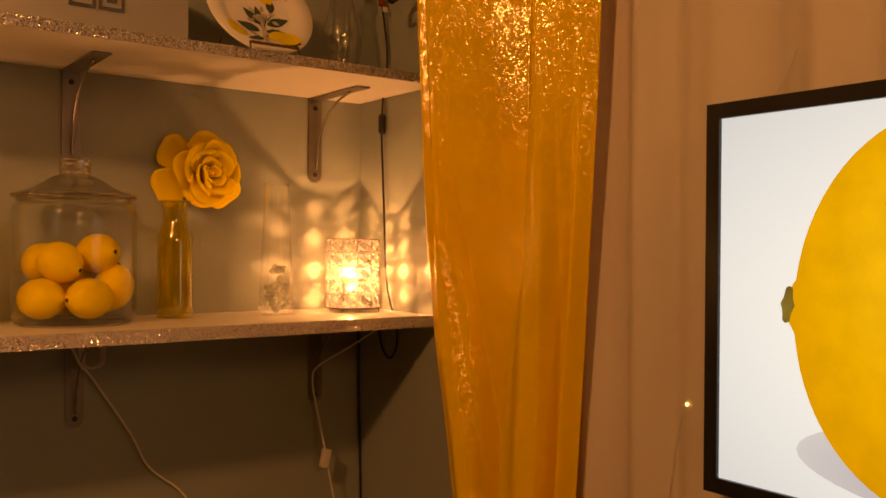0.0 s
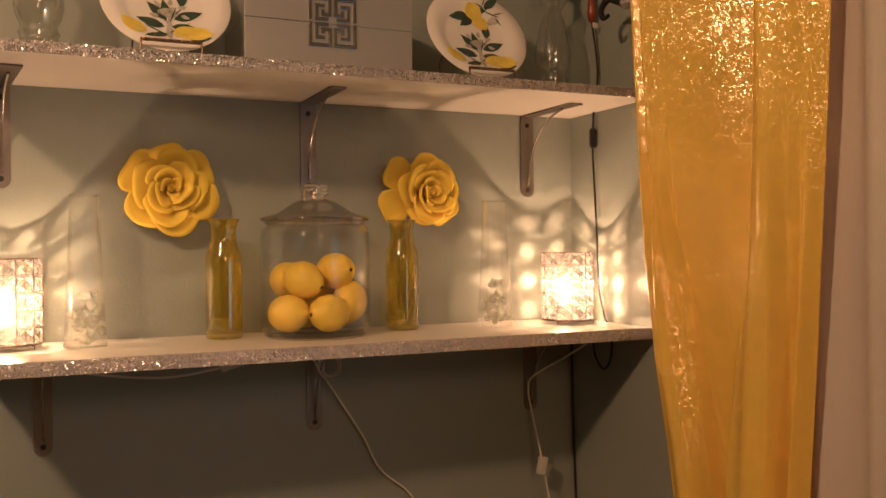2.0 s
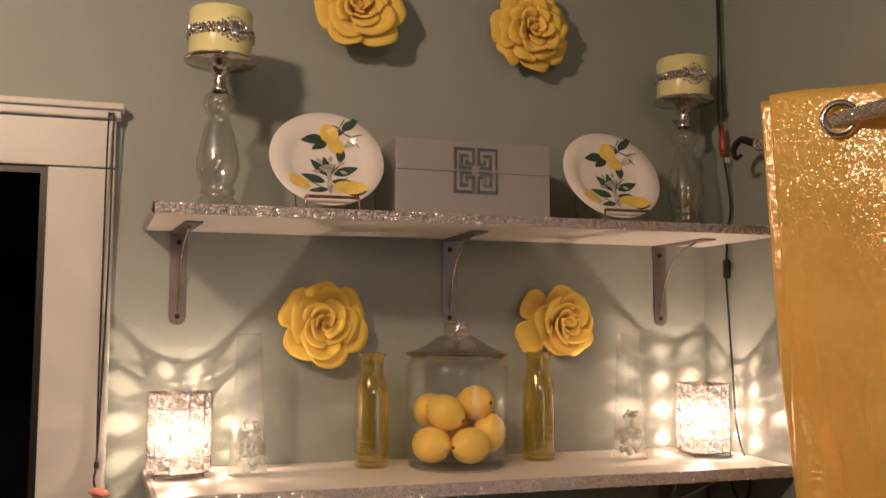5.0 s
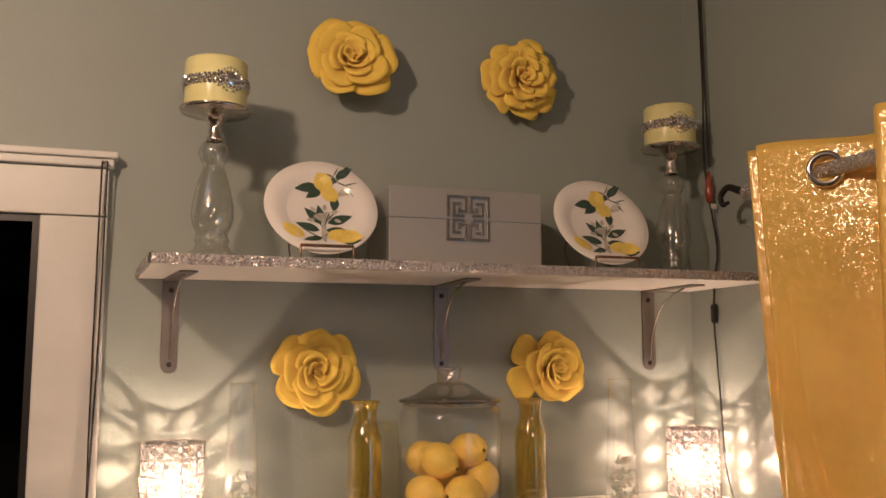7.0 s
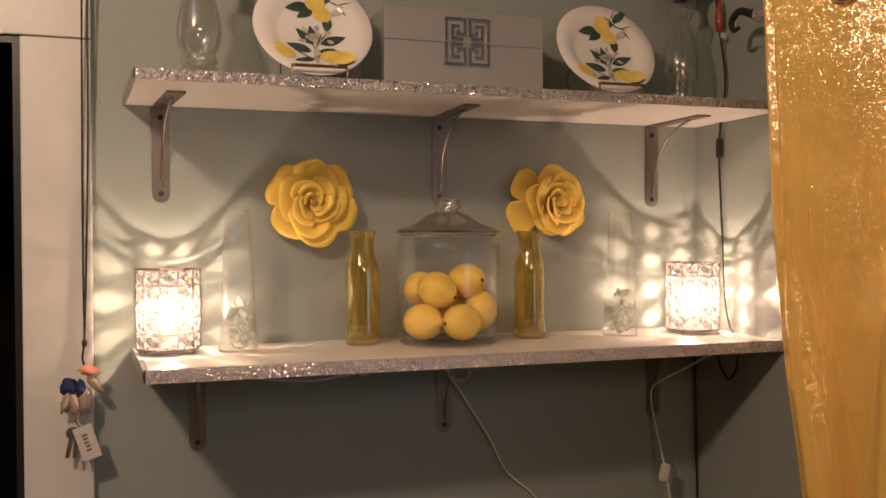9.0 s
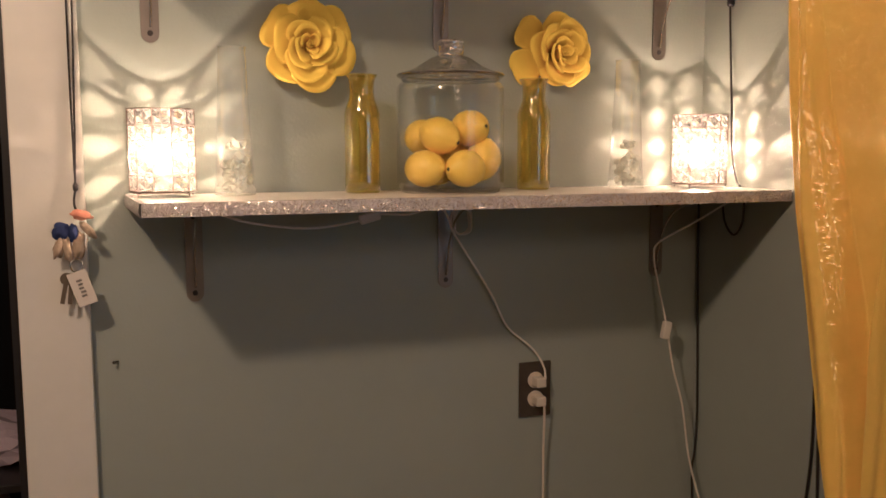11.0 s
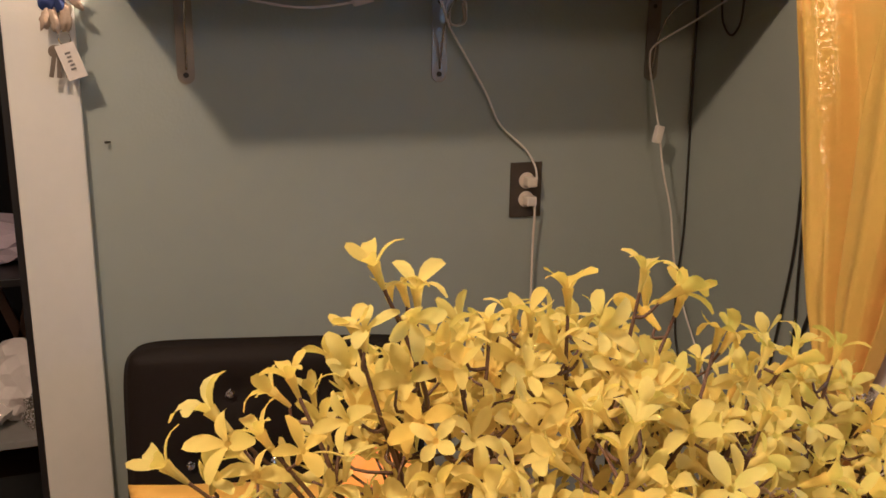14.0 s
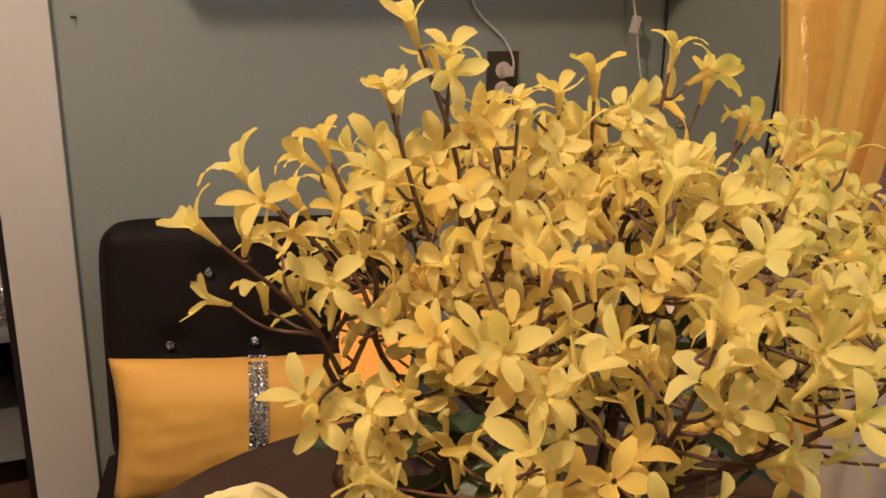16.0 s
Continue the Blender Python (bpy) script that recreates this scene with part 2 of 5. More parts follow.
def glitter_metal(name, base, scale=650.0, spread=1.6, rough=0.28, dark=0.25, flakes=0.35):
    """Loose metallic flakes, each tilted its own way."""
    m = bpy.data.materials.new(name)
    m.use_nodes = True
    nt = m.node_tree
    b = nt.nodes["Principled BSDF"]
    b.inputs["Metallic"].default_value, b.inputs["Roughness"].default_value = 0.85, rough
    tc, vo, geo = (nt.nodes.new(k) for k in ("ShaderNodeTexCoord", "ShaderNodeTexVoronoi", "ShaderNodeNewGeometry"))
    vo.inputs["Scale"].default_value = scale
    sub, sc, ad, nrm = (nt.nodes.new("ShaderNodeVectorMath") for _ in range(4))
    sub.operation, sc.operation, nrm.operation = "SUBTRACT", "SCALE", "NORMALIZE"
    sub.inputs[1].default_value = (0.5, 0.5, 0.5)
    sc.inputs["Scale"].default_value = spread
    nt.links.new(tc.outputs["Object"], vo.inputs["Vector"])
    nt.links.new(vo.outputs["Color"], sub.inputs[0])
    nt.links.new(sub.outputs[0], sc.inputs[0])
    nt.links.new(sc.outputs[0], ad.inputs[0])
    nt.links.new(geo.outputs["Normal"], ad.inputs[1])
    nt.links.new(ad.outputs[0], nrm.inputs[0])
    nt.links.new(nrm.outputs[0], b.inputs["Normal"])
    sep, mr, mul = nt.nodes.new("ShaderNodeSeparateColor"), nt.nodes.new("ShaderNodeMapRange"), nt.nodes.new("ShaderNodeVectorMath")
    mul.operation = "SCALE"
    mul.inputs[0].default_value = base
    mr.inputs[3].default_value = dark
    nt.links.new(vo.outputs["Color"], sep.inputs[0])
    nt.links.new(sep.outputs[1], mr.inputs[0])
    nt.links.new(mr.outputs[0], mul.inputs["Scale"])
    nt.links.new(mul.outputs[0], b.inputs["Base Color"])
    # only some flakes lie bare, the rest are sunk in dull varnish
    bare, dull = nt.nodes.new("ShaderNodeMapRange"), nt.nodes.new("ShaderNodeMapRange")
    for node, a0, a1 in ((bare, 0.25, 1.0), (dull, 0.55, rough)):
        node.inputs[1].default_value, node.inputs[2].default_value = 1 - flakes - 0.02, 1 - flakes + 0.02
        node.inputs[3].default_value, node.inputs[4].default_value = a0, a1
        nt.links.new(sep.outputs[2], node.inputs[0])
    nt.links.new(bare.outputs[0], b.inputs["Metallic"])
    nt.links.new(dull.outputs[0], b.inputs["Roughness"])
    return m


def glow(name, colour, strength):
    m = bpy.data.materials.new(name)
    m.use_nodes = True
    b = m.node_tree.nodes["Principled BSDF"]
    b.inputs["Base Color"].default_value = (*[c * 0.05 for c in colour], 1)
    b.inputs["Emission Color"].default_value = (*colour, 1)
    b.inputs["Emission Strength"].default_value = strength
    return m


WALL = material("wall_paint", (0.284, 0.318, 0.286), 0.55, vary=0.05, scale=2.5, bump=0.12, bump_scale=160)
ROOM_WALL = material("room_wall_paint", (0.27, 0.265, 0.24), 0.7, vary=0.06, scale=2.5)
CEIL = material("ceiling_paint", (0.36, 0.34, 0.31), 0.8, vary=0.04)
FLOOR = material("floor_wood", (0.10, 0.06, 0.035), 0.45, vary=0.25, scale=3)
WHITE_TRIM = material("trim_paint", (0.60, 0.60, 0.56), 0.42, vary=0.05, scale=5, bump=0.18, bump_scale=45)
SHELF_WHITE = material("shelf_paint", (0.80, 0.76, 0.70), 0.28, vary=0.04, scale=6, bump=0.04, bump_scale=90)
GLITTER = glitter_metal("silver_glitter", (0.82, 0.78, 0.77), 850, 1.3, 0.15, 0.45, 0.45)
GLITTER_FINE = glitter_metal("fine_silver_glitter", (0.68, 0.64, 0.63), 1000, 1.25, 0.15, 0.72, 0.26)
NICKEL = material("brushed_nickel", (0.24, 0.215, 0.190), 0.36, 0.75, vary=0.1, scale=20, bump=0.08, bump_scale=300)
NICKEL_ROD = material("polished_nickel", (0.52, 0.48, 0.43), 0.25, 0.9, vary=0.1, scale=20)
DARK = material("dark_hole", (0.02, 0.017, 0.015), 0.7)
CHROME = material("chrome", (0.82, 0.80, 0.78), 0.08, 1.0, vary=0.05, scale=30)
BLACK = material("black_plastic", (0.012, 0.011, 0.012), 0.4, vary=0.2)
BLACK_CORD = material("black_cord", (0.014, 0.012, 0.012), 0.5, vary=0.2)
WHITE_CORD = material("white_cord", (0.66, 0.62, 0.55), 0.45, vary=0.06)


# ---- structure ----
XR, XC0, XC1 = 0.577, -0.755, -0.644      # side wall, casing's inner and outer edge
ZU, ZL = 1.8758, 1.4305                   # shelf tops
YF, THU, THL = -0.2868, 0.0158, 0.0195     # shelf front, thickness of the upper and the lower shelf


def structure(name, bm, mat, **k):
    return tagged(part(name, bm, mat, **k), kind="structure")


bm = box_bm(XC0 + 0.012, XR + 0.12, 0, 0.12, 0, 2.62)
box(bm, -1.62, XC0 + 0.012, 0, 0.12, 2.03, 2.62)
box(bm, -2.9, -1.62, 0, 0.12, 0, 2.62)
structure("wall_north", bm, WALL)
structure("wall_east", box_bm(XR, XR + 0.12, -4.2, 0, 0, 2.62), WALL)
structure("wall_south", box_bm(-2.9, XR + 0.12, -4.32, -4.2, 0, 2.62), ROOM_WALL)
structure("wall_west", box_bm(-3.02, -2.9, -4.32, 2.6, 0, 2.62), ROOM_WALL)
structure("ceiling", box_bm(-3.02, XR + 0.12, -4.32, 2.6, 2.62, 2.72), CEIL)
structure("floor", box_bm(-3.02, XR + 0.12, -4.32, 2.6, -0.1, 0), FLOOR)
# the dark room behind the doorway
structure("wall_back_room", box_bm(-2.9, 0.7, 2.5, 2.6, 0, 2.62), WALL)
structure("wall_back_side", box_bm(-0.2, -0.1, 0.12, 2.5, 0, 2.62), WALL)

# door casing with head, cap and dark jamb
casing = tagged(thing("door_casing", (0, 0, 0), "white painted wooden door casing with a moulded head", "door casing"), kind="structure")
bm = box_bm(XC0, XC1, -0.019, 0, 0, 1.967, 0.003)
part("side_casing", bm, WHITE_TRIM, casing)
part("head_casing", box_bm(-1.66, XC1, -0.019, 0, 1.969, 2.055, 0.003), WHITE_TRIM, casing)
bm = box_bm(-1.68, XC1 + 0.008, -0.03, 0, 2.057, 2.072, 0.003)
box(bm, -1.69, XC1 + 0.014, -0.038, 0, 2.072, 2.084, 0.003)
part("head_cap", bm, WHITE_TRIM, casing)
part("side_casing", box_bm(-1.66, -1.62, -0.019, 0, 0, 1.967, 0.003), WHITE_TRIM, casing)
bm = box_bm(XC0 - 0.012, XC0 + 0.011, -0.012, 0.12, 0, 1.966)
box(bm, -1.62, XC0 - 0.012, -0.012, 0.12, 1.955, 1.966)
part("jamb", bm, BLACK, casing, "black painted door jamb")

# shelves


def shelf(name, z, TH, xl, glitter, label):
    t = thing(name, (0, 0, z), label, "shelf", "wall shelves")
    bm = box_bm(xl, XR - 0.002, YF + 0.002, -0.001, -TH, 0, 0.0015)
    for v in bm.verts:
        if v.co.x < -0.3:
            v.co.x -= 0.023 * (v.co.y - YF) / -YF
    part("board", bm, SHELF_WHITE, t)
    # strip of glitter along the front and the free end
    rng = random.Random(int(z * 100))
    n = 220

    def strip(u, v):
        a = u * n
        x = xl + u * (XR - 0.004 - xl)
        j = 0.0002 * math.sin(a * 1.7) + 0.0006 * rng.random()
        prof = [(0.0022, -TH - 0.0003), (-0.0006, -TH), (-0.001, -0.011), (-0.001, -0.006), (-0.0006, 0.0003), (0.0035, 0.0010)]
        y, zz = prof[round(v * 5)]
        return (x, YF + y - (j if v < 0.95 else -j), zz + (j if v > 0.7 else -j * 0.6))
    part("glitter_edge", grid_sheet(n, 5, strip), glitter, t, "silver glitter edging")

    def strip2(u, v):
        prof = [(0.0022, -TH - 0.0005), (-0.0022, -TH), (-0.003, -0.010), (-0.002, 0.0005), (0.005, 0.0022)]
        x, zz = prof[round(v * 4)]
        j = 0.0008 * rng.random()
        return (xl + x - j - 0.023 * u, YF + 0.001 + u * (-YF - 0.004), zz + j * 0.5)
    part("glitter_edge", grid_sheet(60, 4, strip2), glitter, t, "silver glitter edging")
    return t


shelf("upper_shelf", ZU, THU, -0.567, GLITTER, "white painted wall shelf with silver glitter edge, above the lamps")
shelf("lower_shelf", ZL, THL, -0.556, GLITTER_FINE, "white painted wall shelf with silver glitter edge, under the roses")


def bracket(x, ztop, turn=0.0, arm=0.192, leg=0.172, group="shelf brackets", label="brushed nickel shelf bracket with a curved brace"):
    t = thing("shelf_bracket", (x, 0, ztop), label, "bracket", group, turn)
    w = 0.0150
    bm = bmesh.new()
    # wall leg with a rounded foot
    out = [(-w, 0), (w, 0)] + [(w * math.cos(a), -leg + w + w * math.sin(a)) for a in [-math.pi * k / 8 for k in range(9)]]
    f = bm.faces.new([bm.verts.new((p[0], -0.0035, p[1])) for p in out])
    ex = bmesh.ops.extrude_face_region(bm, geom=[f])
    bmesh.ops.translate(bm, vec=(0, 0.003, 0), verts=[v for v in ex["geom"] if isinstance(v, bmesh.types.BMVert)])
    part("wall_leg", bm, NICKEL, t)
    part("arm", box_bm(-w, w, -arm, -0.0036, -0.0034, -0.0004, 0.0008), NICKEL, t)
    pts = [(0.001, -0.005, -leg + 0.026), (0.001, -0.011, -leg * 0.70), (0, -0.026, -leg * 0.46), (0, -0.056, -leg * 0.23), (0, -0.100, -leg * 0.09), (0, -0.142, -0.0052)]
    bm = tube(smooth_line(pts, 7), 0.0022, seg=8)
    part("brace", bm, NICKEL_ROD, t, "thin curved brace", True)
    for z in (-0.0205, -leg + 0.016):
        bm = lathe([(0, 0.0004), (0.0042, 0.0004), (0.0048, 0), (0.0048, -0.001), (0, -0.001)], 16)
        moved(bm, Matrix.Translation((0, -0.0042, z)) @ Matrix.Rotation(radians(90), 4, "X"))
        part("screw", bm, DARK, t, "dark screw head")
    return t


for bx in (-0.530, -0.0085, 0.466):
    bracket(bx, ZU - THU, 7.0 if bx < -0.4 else 0.0)
for bx in (-0.470, 0.0, 0.470):
    bracket(bx, ZL - THL)


# ---- things on the upper shelf ----
CLEAR = thin_glass("clear_glass", (0.992, 0.994, 0.988), 0.08, 1.5, -0.012, 0.006, edge=3.8, ripple=0.14)
VASE_GLASS = thin_glass("vase_glass", (0.975, 0.98, 0.97), 0.10, 1.5, 0.02, 0.025, edge=1.9, ripple=0.3)
SOLID = thin_glass("blown_glass", (0.92, 0.93, 0.91), 0.08, 1.55, 0.10, edge=1.8)
WAX = material("pale_yellow_wax", (0.73, 0.70, 0.27), 0.30, vary=0.06, scale=12, bump=0.05)
MERC = material("mercury_glass", (0.62, 0.58, 0.52), 0.12, 1.0, vary=0.2, scale=40)
RHINE = glitter_metal("rhinestones", (1.0, 0.98, 0.95), 420, 1.5, 0.16, 0.6, 0.85)
BOX_SILVER = material("silver_lacquer", (0.40, 0.40, 0.39), 0.34, 0.55, vary=0.06, scale=3, bump=0.03, bump_scale=40)
CLASP = material("dark_chrome", (0.24, 0.225, 0.21), 0.22, 1.0, vary=0.1, scale=40)
CHINA = material("white_china", (0.78, 0.75, 0.70), 0.12, vary=0.03)
LEMON_PRINT = material("lemon_print", (0.78, 0.60, 0.05), 0.15, vary=0.25, scale=30)
LEAF_PRINT = material("leaf_print", (0.05, 0.078, 0.06), 0.15, vary=0.4, scale=50)
PALE_PRINT = material("blossom_print", (0.45, 0.43, 0.36), 0.15, vary=0.3, scale=60)
BRONZE = material("bronze_wire", (0.20, 0.12, 0.06), 0.35, 0.9, vary=0.15, scale=40)


def candle_holder(place, label, turn=0, tall=1.0):
    t = thing("candle_holder", place, label, "candle holder", "candle holders", turn)
    out = [(0, 0.0), (0.044, 0.0), (0.046, 0.004), (0.044, 0.010), (0.036, 0.016), (0.029, 0.024), (0.026, 0.030), (0.030, 0.036), (0.027, 0.042), (0.026, 0.048),
           (0.032, 0.060), (0.036, 0.076), (0.0355, 0.092), (0.031, 0.116), (0.025, 0.140), (0.0185, 0.160), (0.0165, 0.166), (0.022, 0.174), (0.0265, 0.184), (0.0255, 0.196), (0.019, 0.206), (0.013, 0.210)]
    part("glass_stem", lathe([(r, z * tall) for r, z in out], 48), SOLID, t, "clear blown glass baluster stem", True)
    neck = [(0.013, 0.209), (0.0145, 0.214), (0.010, 0.220), (0.012, 0.226), (0.0095, 0.232), (0.013, 0.242), (0.020, 0.250), (0.034, 0.2555), (0.059, 0.258), (0.0615, 0.262), (0.0605, 0.2645), (0.05, 0.2635), (0, 0.2635)]
    part("drip_plate", lathe([(r, z * tall) for r, z in neck], 48), MERC, t, "silvered glass drip plate", True)
    return t


def pillar_candle(place, label, turn):
    t = thing("pillar_candle", place, label, "candle", "candles", turn)
    part("wax", lathe([(0, 0), (0.0515, 0), (0.053, 0.003), (0.053, 0.080), (0.051, 0.084), (0.04, 0.0845), (0.008, 0.082), (0, 0.082)], 56), WAX, t, "", True)
    part("wick", tube([(0, 0, 0.081), (0.001, 0, 0.088), (0.002, 0.001, 0.093)], 0.0012), DARK, t)
    # band of rhinestones
    rng = random.Random(5)
    bm = bmesh.new()
    for k in range(46):
        for row in (-1, 0, 1):
            a = 2 * math.pi * (k + 0.5 * (row % 2)) / 46
            z = 0.042 + row * 0.0062
            m = Matrix.Translation((0.0545 * math.cos(a), 0.0545 * math.sin(a), z)) @ Matrix.Rotation(a, 4, "Z") @ Matrix.Rotation(rng.uniform(-0.3, 0.3), 4, "Y")
            r = bmesh.ops.create_icosphere(bm, subdivisions=1, radius=0.0040, matrix=m)
    part("jewel_band", bm, RHINE, t, "band of clear rhinestones")
    # oval brooch
    bm = bmesh.new()
    a0 = radians(-68)
    mm = Matrix.Rotation(a0, 4, "Z") @ Matrix.Translation((0.0555, 0, 0.042)) @ Matrix.Rotation(radians(90), 4, "Y")
    for ring, n in ((0.0125, 13), (0.0185, 18), (0.0225, 12)):
        for k in range(n):
            a = 2 * math.pi * k / n
            bmesh.ops.create_icosphere(bm, subdivisions=1, radius=0.0029, matrix=mm @ Matrix.Translation((ring * 1.12 * math.cos(a), ring * math.sin(a), -0.0035 * (ring / 0.0185) ** 3)))
    part("brooch", bm, RHINE, t, "oval brooch of rhinestones")
    bm = bmesh.new()
    bmesh.ops.create_icosphere(bm, subdivisions=2, radius=0.0105, matrix=mm @ Matrix.Diagonal((1.1, 0.9, 0.4, 1)))
    part("stone", bm, CHROME, t, "large clear cut stone")
    return t


candle_holder((-0.470, -0.16, ZU + 0.0015), "clear glass baluster candle holder with silvered top")
pillar_candle((-0.470, -0.16, ZU + 0.2655), "pale yellow pillar candle with a rhinestone band", 0)
candle_holder((0.462, -0.115, ZU + 0.0015), "clear glass baluster candle holder by the corner", tall=1.045)
pillar_candle((0.462, -0.115, ZU + 0.2773), "short pale yellow pillar candle with rhinestone brooch", -30)


def leaf_shape(length, width, n=7, droop=0.0):
    """A flat pointed leaf along +x with its base at the origin."""
    bm = bmesh.new()
    up = [bm.verts.new((length * k / n, width * math.sin(math.pi * (k / n) ** 0.8) * 0.5, 0.0)) for k in range(1, n)]
    dn = [bm.verts.new((length * k / n, -width * math.sin(math.pi * (k / n) ** 0.8) * 0.5, 0.0)) for k in range(1, n)]
    a, b = bm.verts.new((0, 0, 0)), bm.verts.new((length, 0, 0))
    bm.faces.new([a] + dn + [b] + up[::-1])
    return bm


def disc_shape(rx, ry, tip=0.0, n=20):
    bm = bmesh.new()
    bm.faces.new([bm.verts.new((rx * math.cos(2 * math.pi * k / n) * (1 + (tip if k in (0,) else 0)), ry * math.sin(2 * math.pi * k / n), 0)) for k in range(n)])
    return bm


def plate(place, lean, label, turn=0):
    t = thing("decorated_plate", place, label, "plate", "lemon plates", turn)
    R = 0.1005
    tilt = Matrix.Rotation(radians(90 - lean), 4, "X")      # face to the front, leaning back
    up = Matrix.Translation((0, 0.004, R * math.cos(radians(lean)) + 0.006)) @ tilt
    prof = [(0, 0.004), (0.058, 0.004), (0.066, 0.0065), (0.074, 0.011), (R - 0.001, 0.0165), (R, 0.0185), (R - 0.001, 0.020), (0.073, 0.0145), (0.064, 0.0088), (0.057, 0.0065), (0, 0.0065)]
    part("dish", moved(lathe(prof, 64), up), CHINA, t, "", True)

    def height(r):
        return float(np.interp(r, [0, 0.057, 0.064, 0.073, 0.1], [0.0065, 0.0065, 0.0088, 0.0145, 0.020])) + 0.0006

    def put(name, bm, x, y, a, mat, lift=0.0):
        bmesh.ops.triangulate(bm, faces=bm.faces[:])
        bmesh.ops.subdivide_edges(bm, edges=bm.edges[:], cuts=1)
        moved(bm, Matrix.Translation((x, y, 0)) @ Matrix.Rotation(radians(a), 4, "Z"))
        for v in bm.verts:
            v.co.z = height(math.hypot(v.co.x, v.co.y)) + lift
        part(name, moved(bm, up), mat, t)
    # upper spray
    for x, y, a, l, w in ((0.030, 0.060, 155, 0.034, 0.015), (0.028, 0.066, 35, 0.034, 0.016), (0.000, 0.052, 190, 0.040, 0.020), (0.004, 0.046, 215, 0.032, 0.017), (0.026, 0.030, 262, 0.030, 0.016), (0.040, 0.072, 60, 0.020, 0.010)):
        put("leaf_motif", leaf_shape(l * 1.12, w * 1.05), x * 1.08, y, a, LEAF_PRINT)
    put("lemon_motif", disc_shape(0.0185, 0.0165, 0.15), 0.008, 0.058, 120, LEMON_PRINT, 0.0012)
    put("lemon_motif", disc_shape(0.0175, 0.0155, 0.15), 0.018, 0.036, 300, LEMON_PRINT, 0.0014)
    put("twig_motif", leaf_shape(0.05, 0.003), 0.012, 0.050, 32, LEAF_PRINT, 0.0006)
    for x, y in ((0.044, 0.044), (0.050, 0.040), (0.040, 0.038)):
        put("blossom_motif", disc_shape(0.007, 0.005), x, y, 30, PALE_PRINT, 0.0003)
    for x, y, a, l in ((0.030, 0.062, -30, 0.036), (0.044, 0.052, 10, 0.026), (0.050, 0.048, -60, 0.022), (0.026, 0.070, 60, 0.022)):
        put("twig_motif", leaf_shape(l, 0.0022), x, y, a, LEAF_PRINT, 0.0008)
    # lower spray
    for x, y, a, l in ((0.002, -0.040, 118, 0.034), (0.004, -0.036, 70, 0.036), (0.0, -0.058, 35, 0.045), (0.0, -0.062, 150, 0.042), (0.012, -0.020, 50, 0.024)):
        put("twig_motif", leaf_shape(l, 0.0022), x, y, a, LEAF_PRINT, 0.0009)
    for x, y, a in ((0.018, -0.006, 20), (-0.010, -0.006, 120), (0.006, -0.002, 80), (0.022, -0.020, -20), (-0.012, -0.024, 170)):
        put("blossom_motif", leaf_shape(0.015, 0.008), x, y, a, PALE_PRINT, 0.0010)
    for x, y, a, l, w in ((0.000, -0.030, 130, 0.040, 0.016), (0.002, -0.026, 100, 0.034, 0.014), (0.010, -0.028, 22, 0.044, 0.018), (0.006, -0.042, -8, 0.046, 0.018), (-0.004, -0.044, 160, 0.040, 0.016), (0.000, -0.058, 200, 0.034, 0.014), (0.030, -0.075, 10, 0.030, 0.013)):
        put("leaf_motif", leaf_shape(l * 1.12, w * 1.05), x * 1.08, y, a, LEAF_PRINT)
    put("lemon_motif", disc_shape(0.028, 0.0175, 0.2), 0.036, -0.058, -8, LEMON_PRINT, 0.0010)
    put("lemon_motif", disc_shape(0.020, 0.0145, 0.2), -0.050, -0.050, 145, LEMON_PRINT, 0.0004)
    put("stalk_motif", leaf_shape(0.055, 0.010), 0.002, -0.075, 88, PALE_PRINT, 0.0006)
    for x, y in ((0.0, -0.012), (0.008, -0.010), (-0.006, -0.016), (0.012, -0.018), (0.004, -0.020)):
        put("blossom_motif", disc_shape(0.008, 0.0055), x, y, 40 * x * 100, PALE_PRINT, 0.0005)
    return t


def plate_stand(place, label, turn=0):
    t = thing("plate_stand", place, label, "plate stand", "plate stands", turn)
    w = 0.045
    for s in (-1, 1):
        pts = [(s * w, -0.100, 0.026), (s * w, -0.103, 0.010), (s * w, -0.094, 0.0025), (s * w, 0.02, 0.0025), (s * w * 0.8, 0.060, 0.0025)]
        part("foot", tube(smooth_line(pts, 4), 0.0016), BRONZE, t)
        part("back_prop", tube(smooth_line([(s * w, 0.0, 0.0025), (s * w, 0.03, 0.05), (s * w * 0.6, 0.045, 0.085)], 4), 0.0014), BRONZE, t)
    # twisted front rail
    bm = bmesh.new()
    for ph in (0, math.pi):
        pts = [(-w + 2 * w * k / 60, -0.100 + 0.0016 * math.cos(k * 1.1 + ph), 0.026 + 0.0016 * math.sin(k * 1.1 + ph)) for k in range(61)]
        tube(pts, 0.0017, seg=5, bm=bm)
    part("front_rail", bm, BRONZE, t, "twisted wire rail")
    part("cross_bar", tube([(-w, 0.02, 0.0025), (w, 0.02, 0.0025)], 0.0014), BRONZE, t)
    return t


for px, py, side in ((-0.286, -0.135, "beside the tall glass candle holder"), (0.268, -0.125, "beside the silver box")):
    plate((px, py - 0.03, ZU), 27, "white china plate with lemons, " + side)
    plate_stand((px, py, ZU + 0.0012), "bronze wire plate stand with a twisted rail")


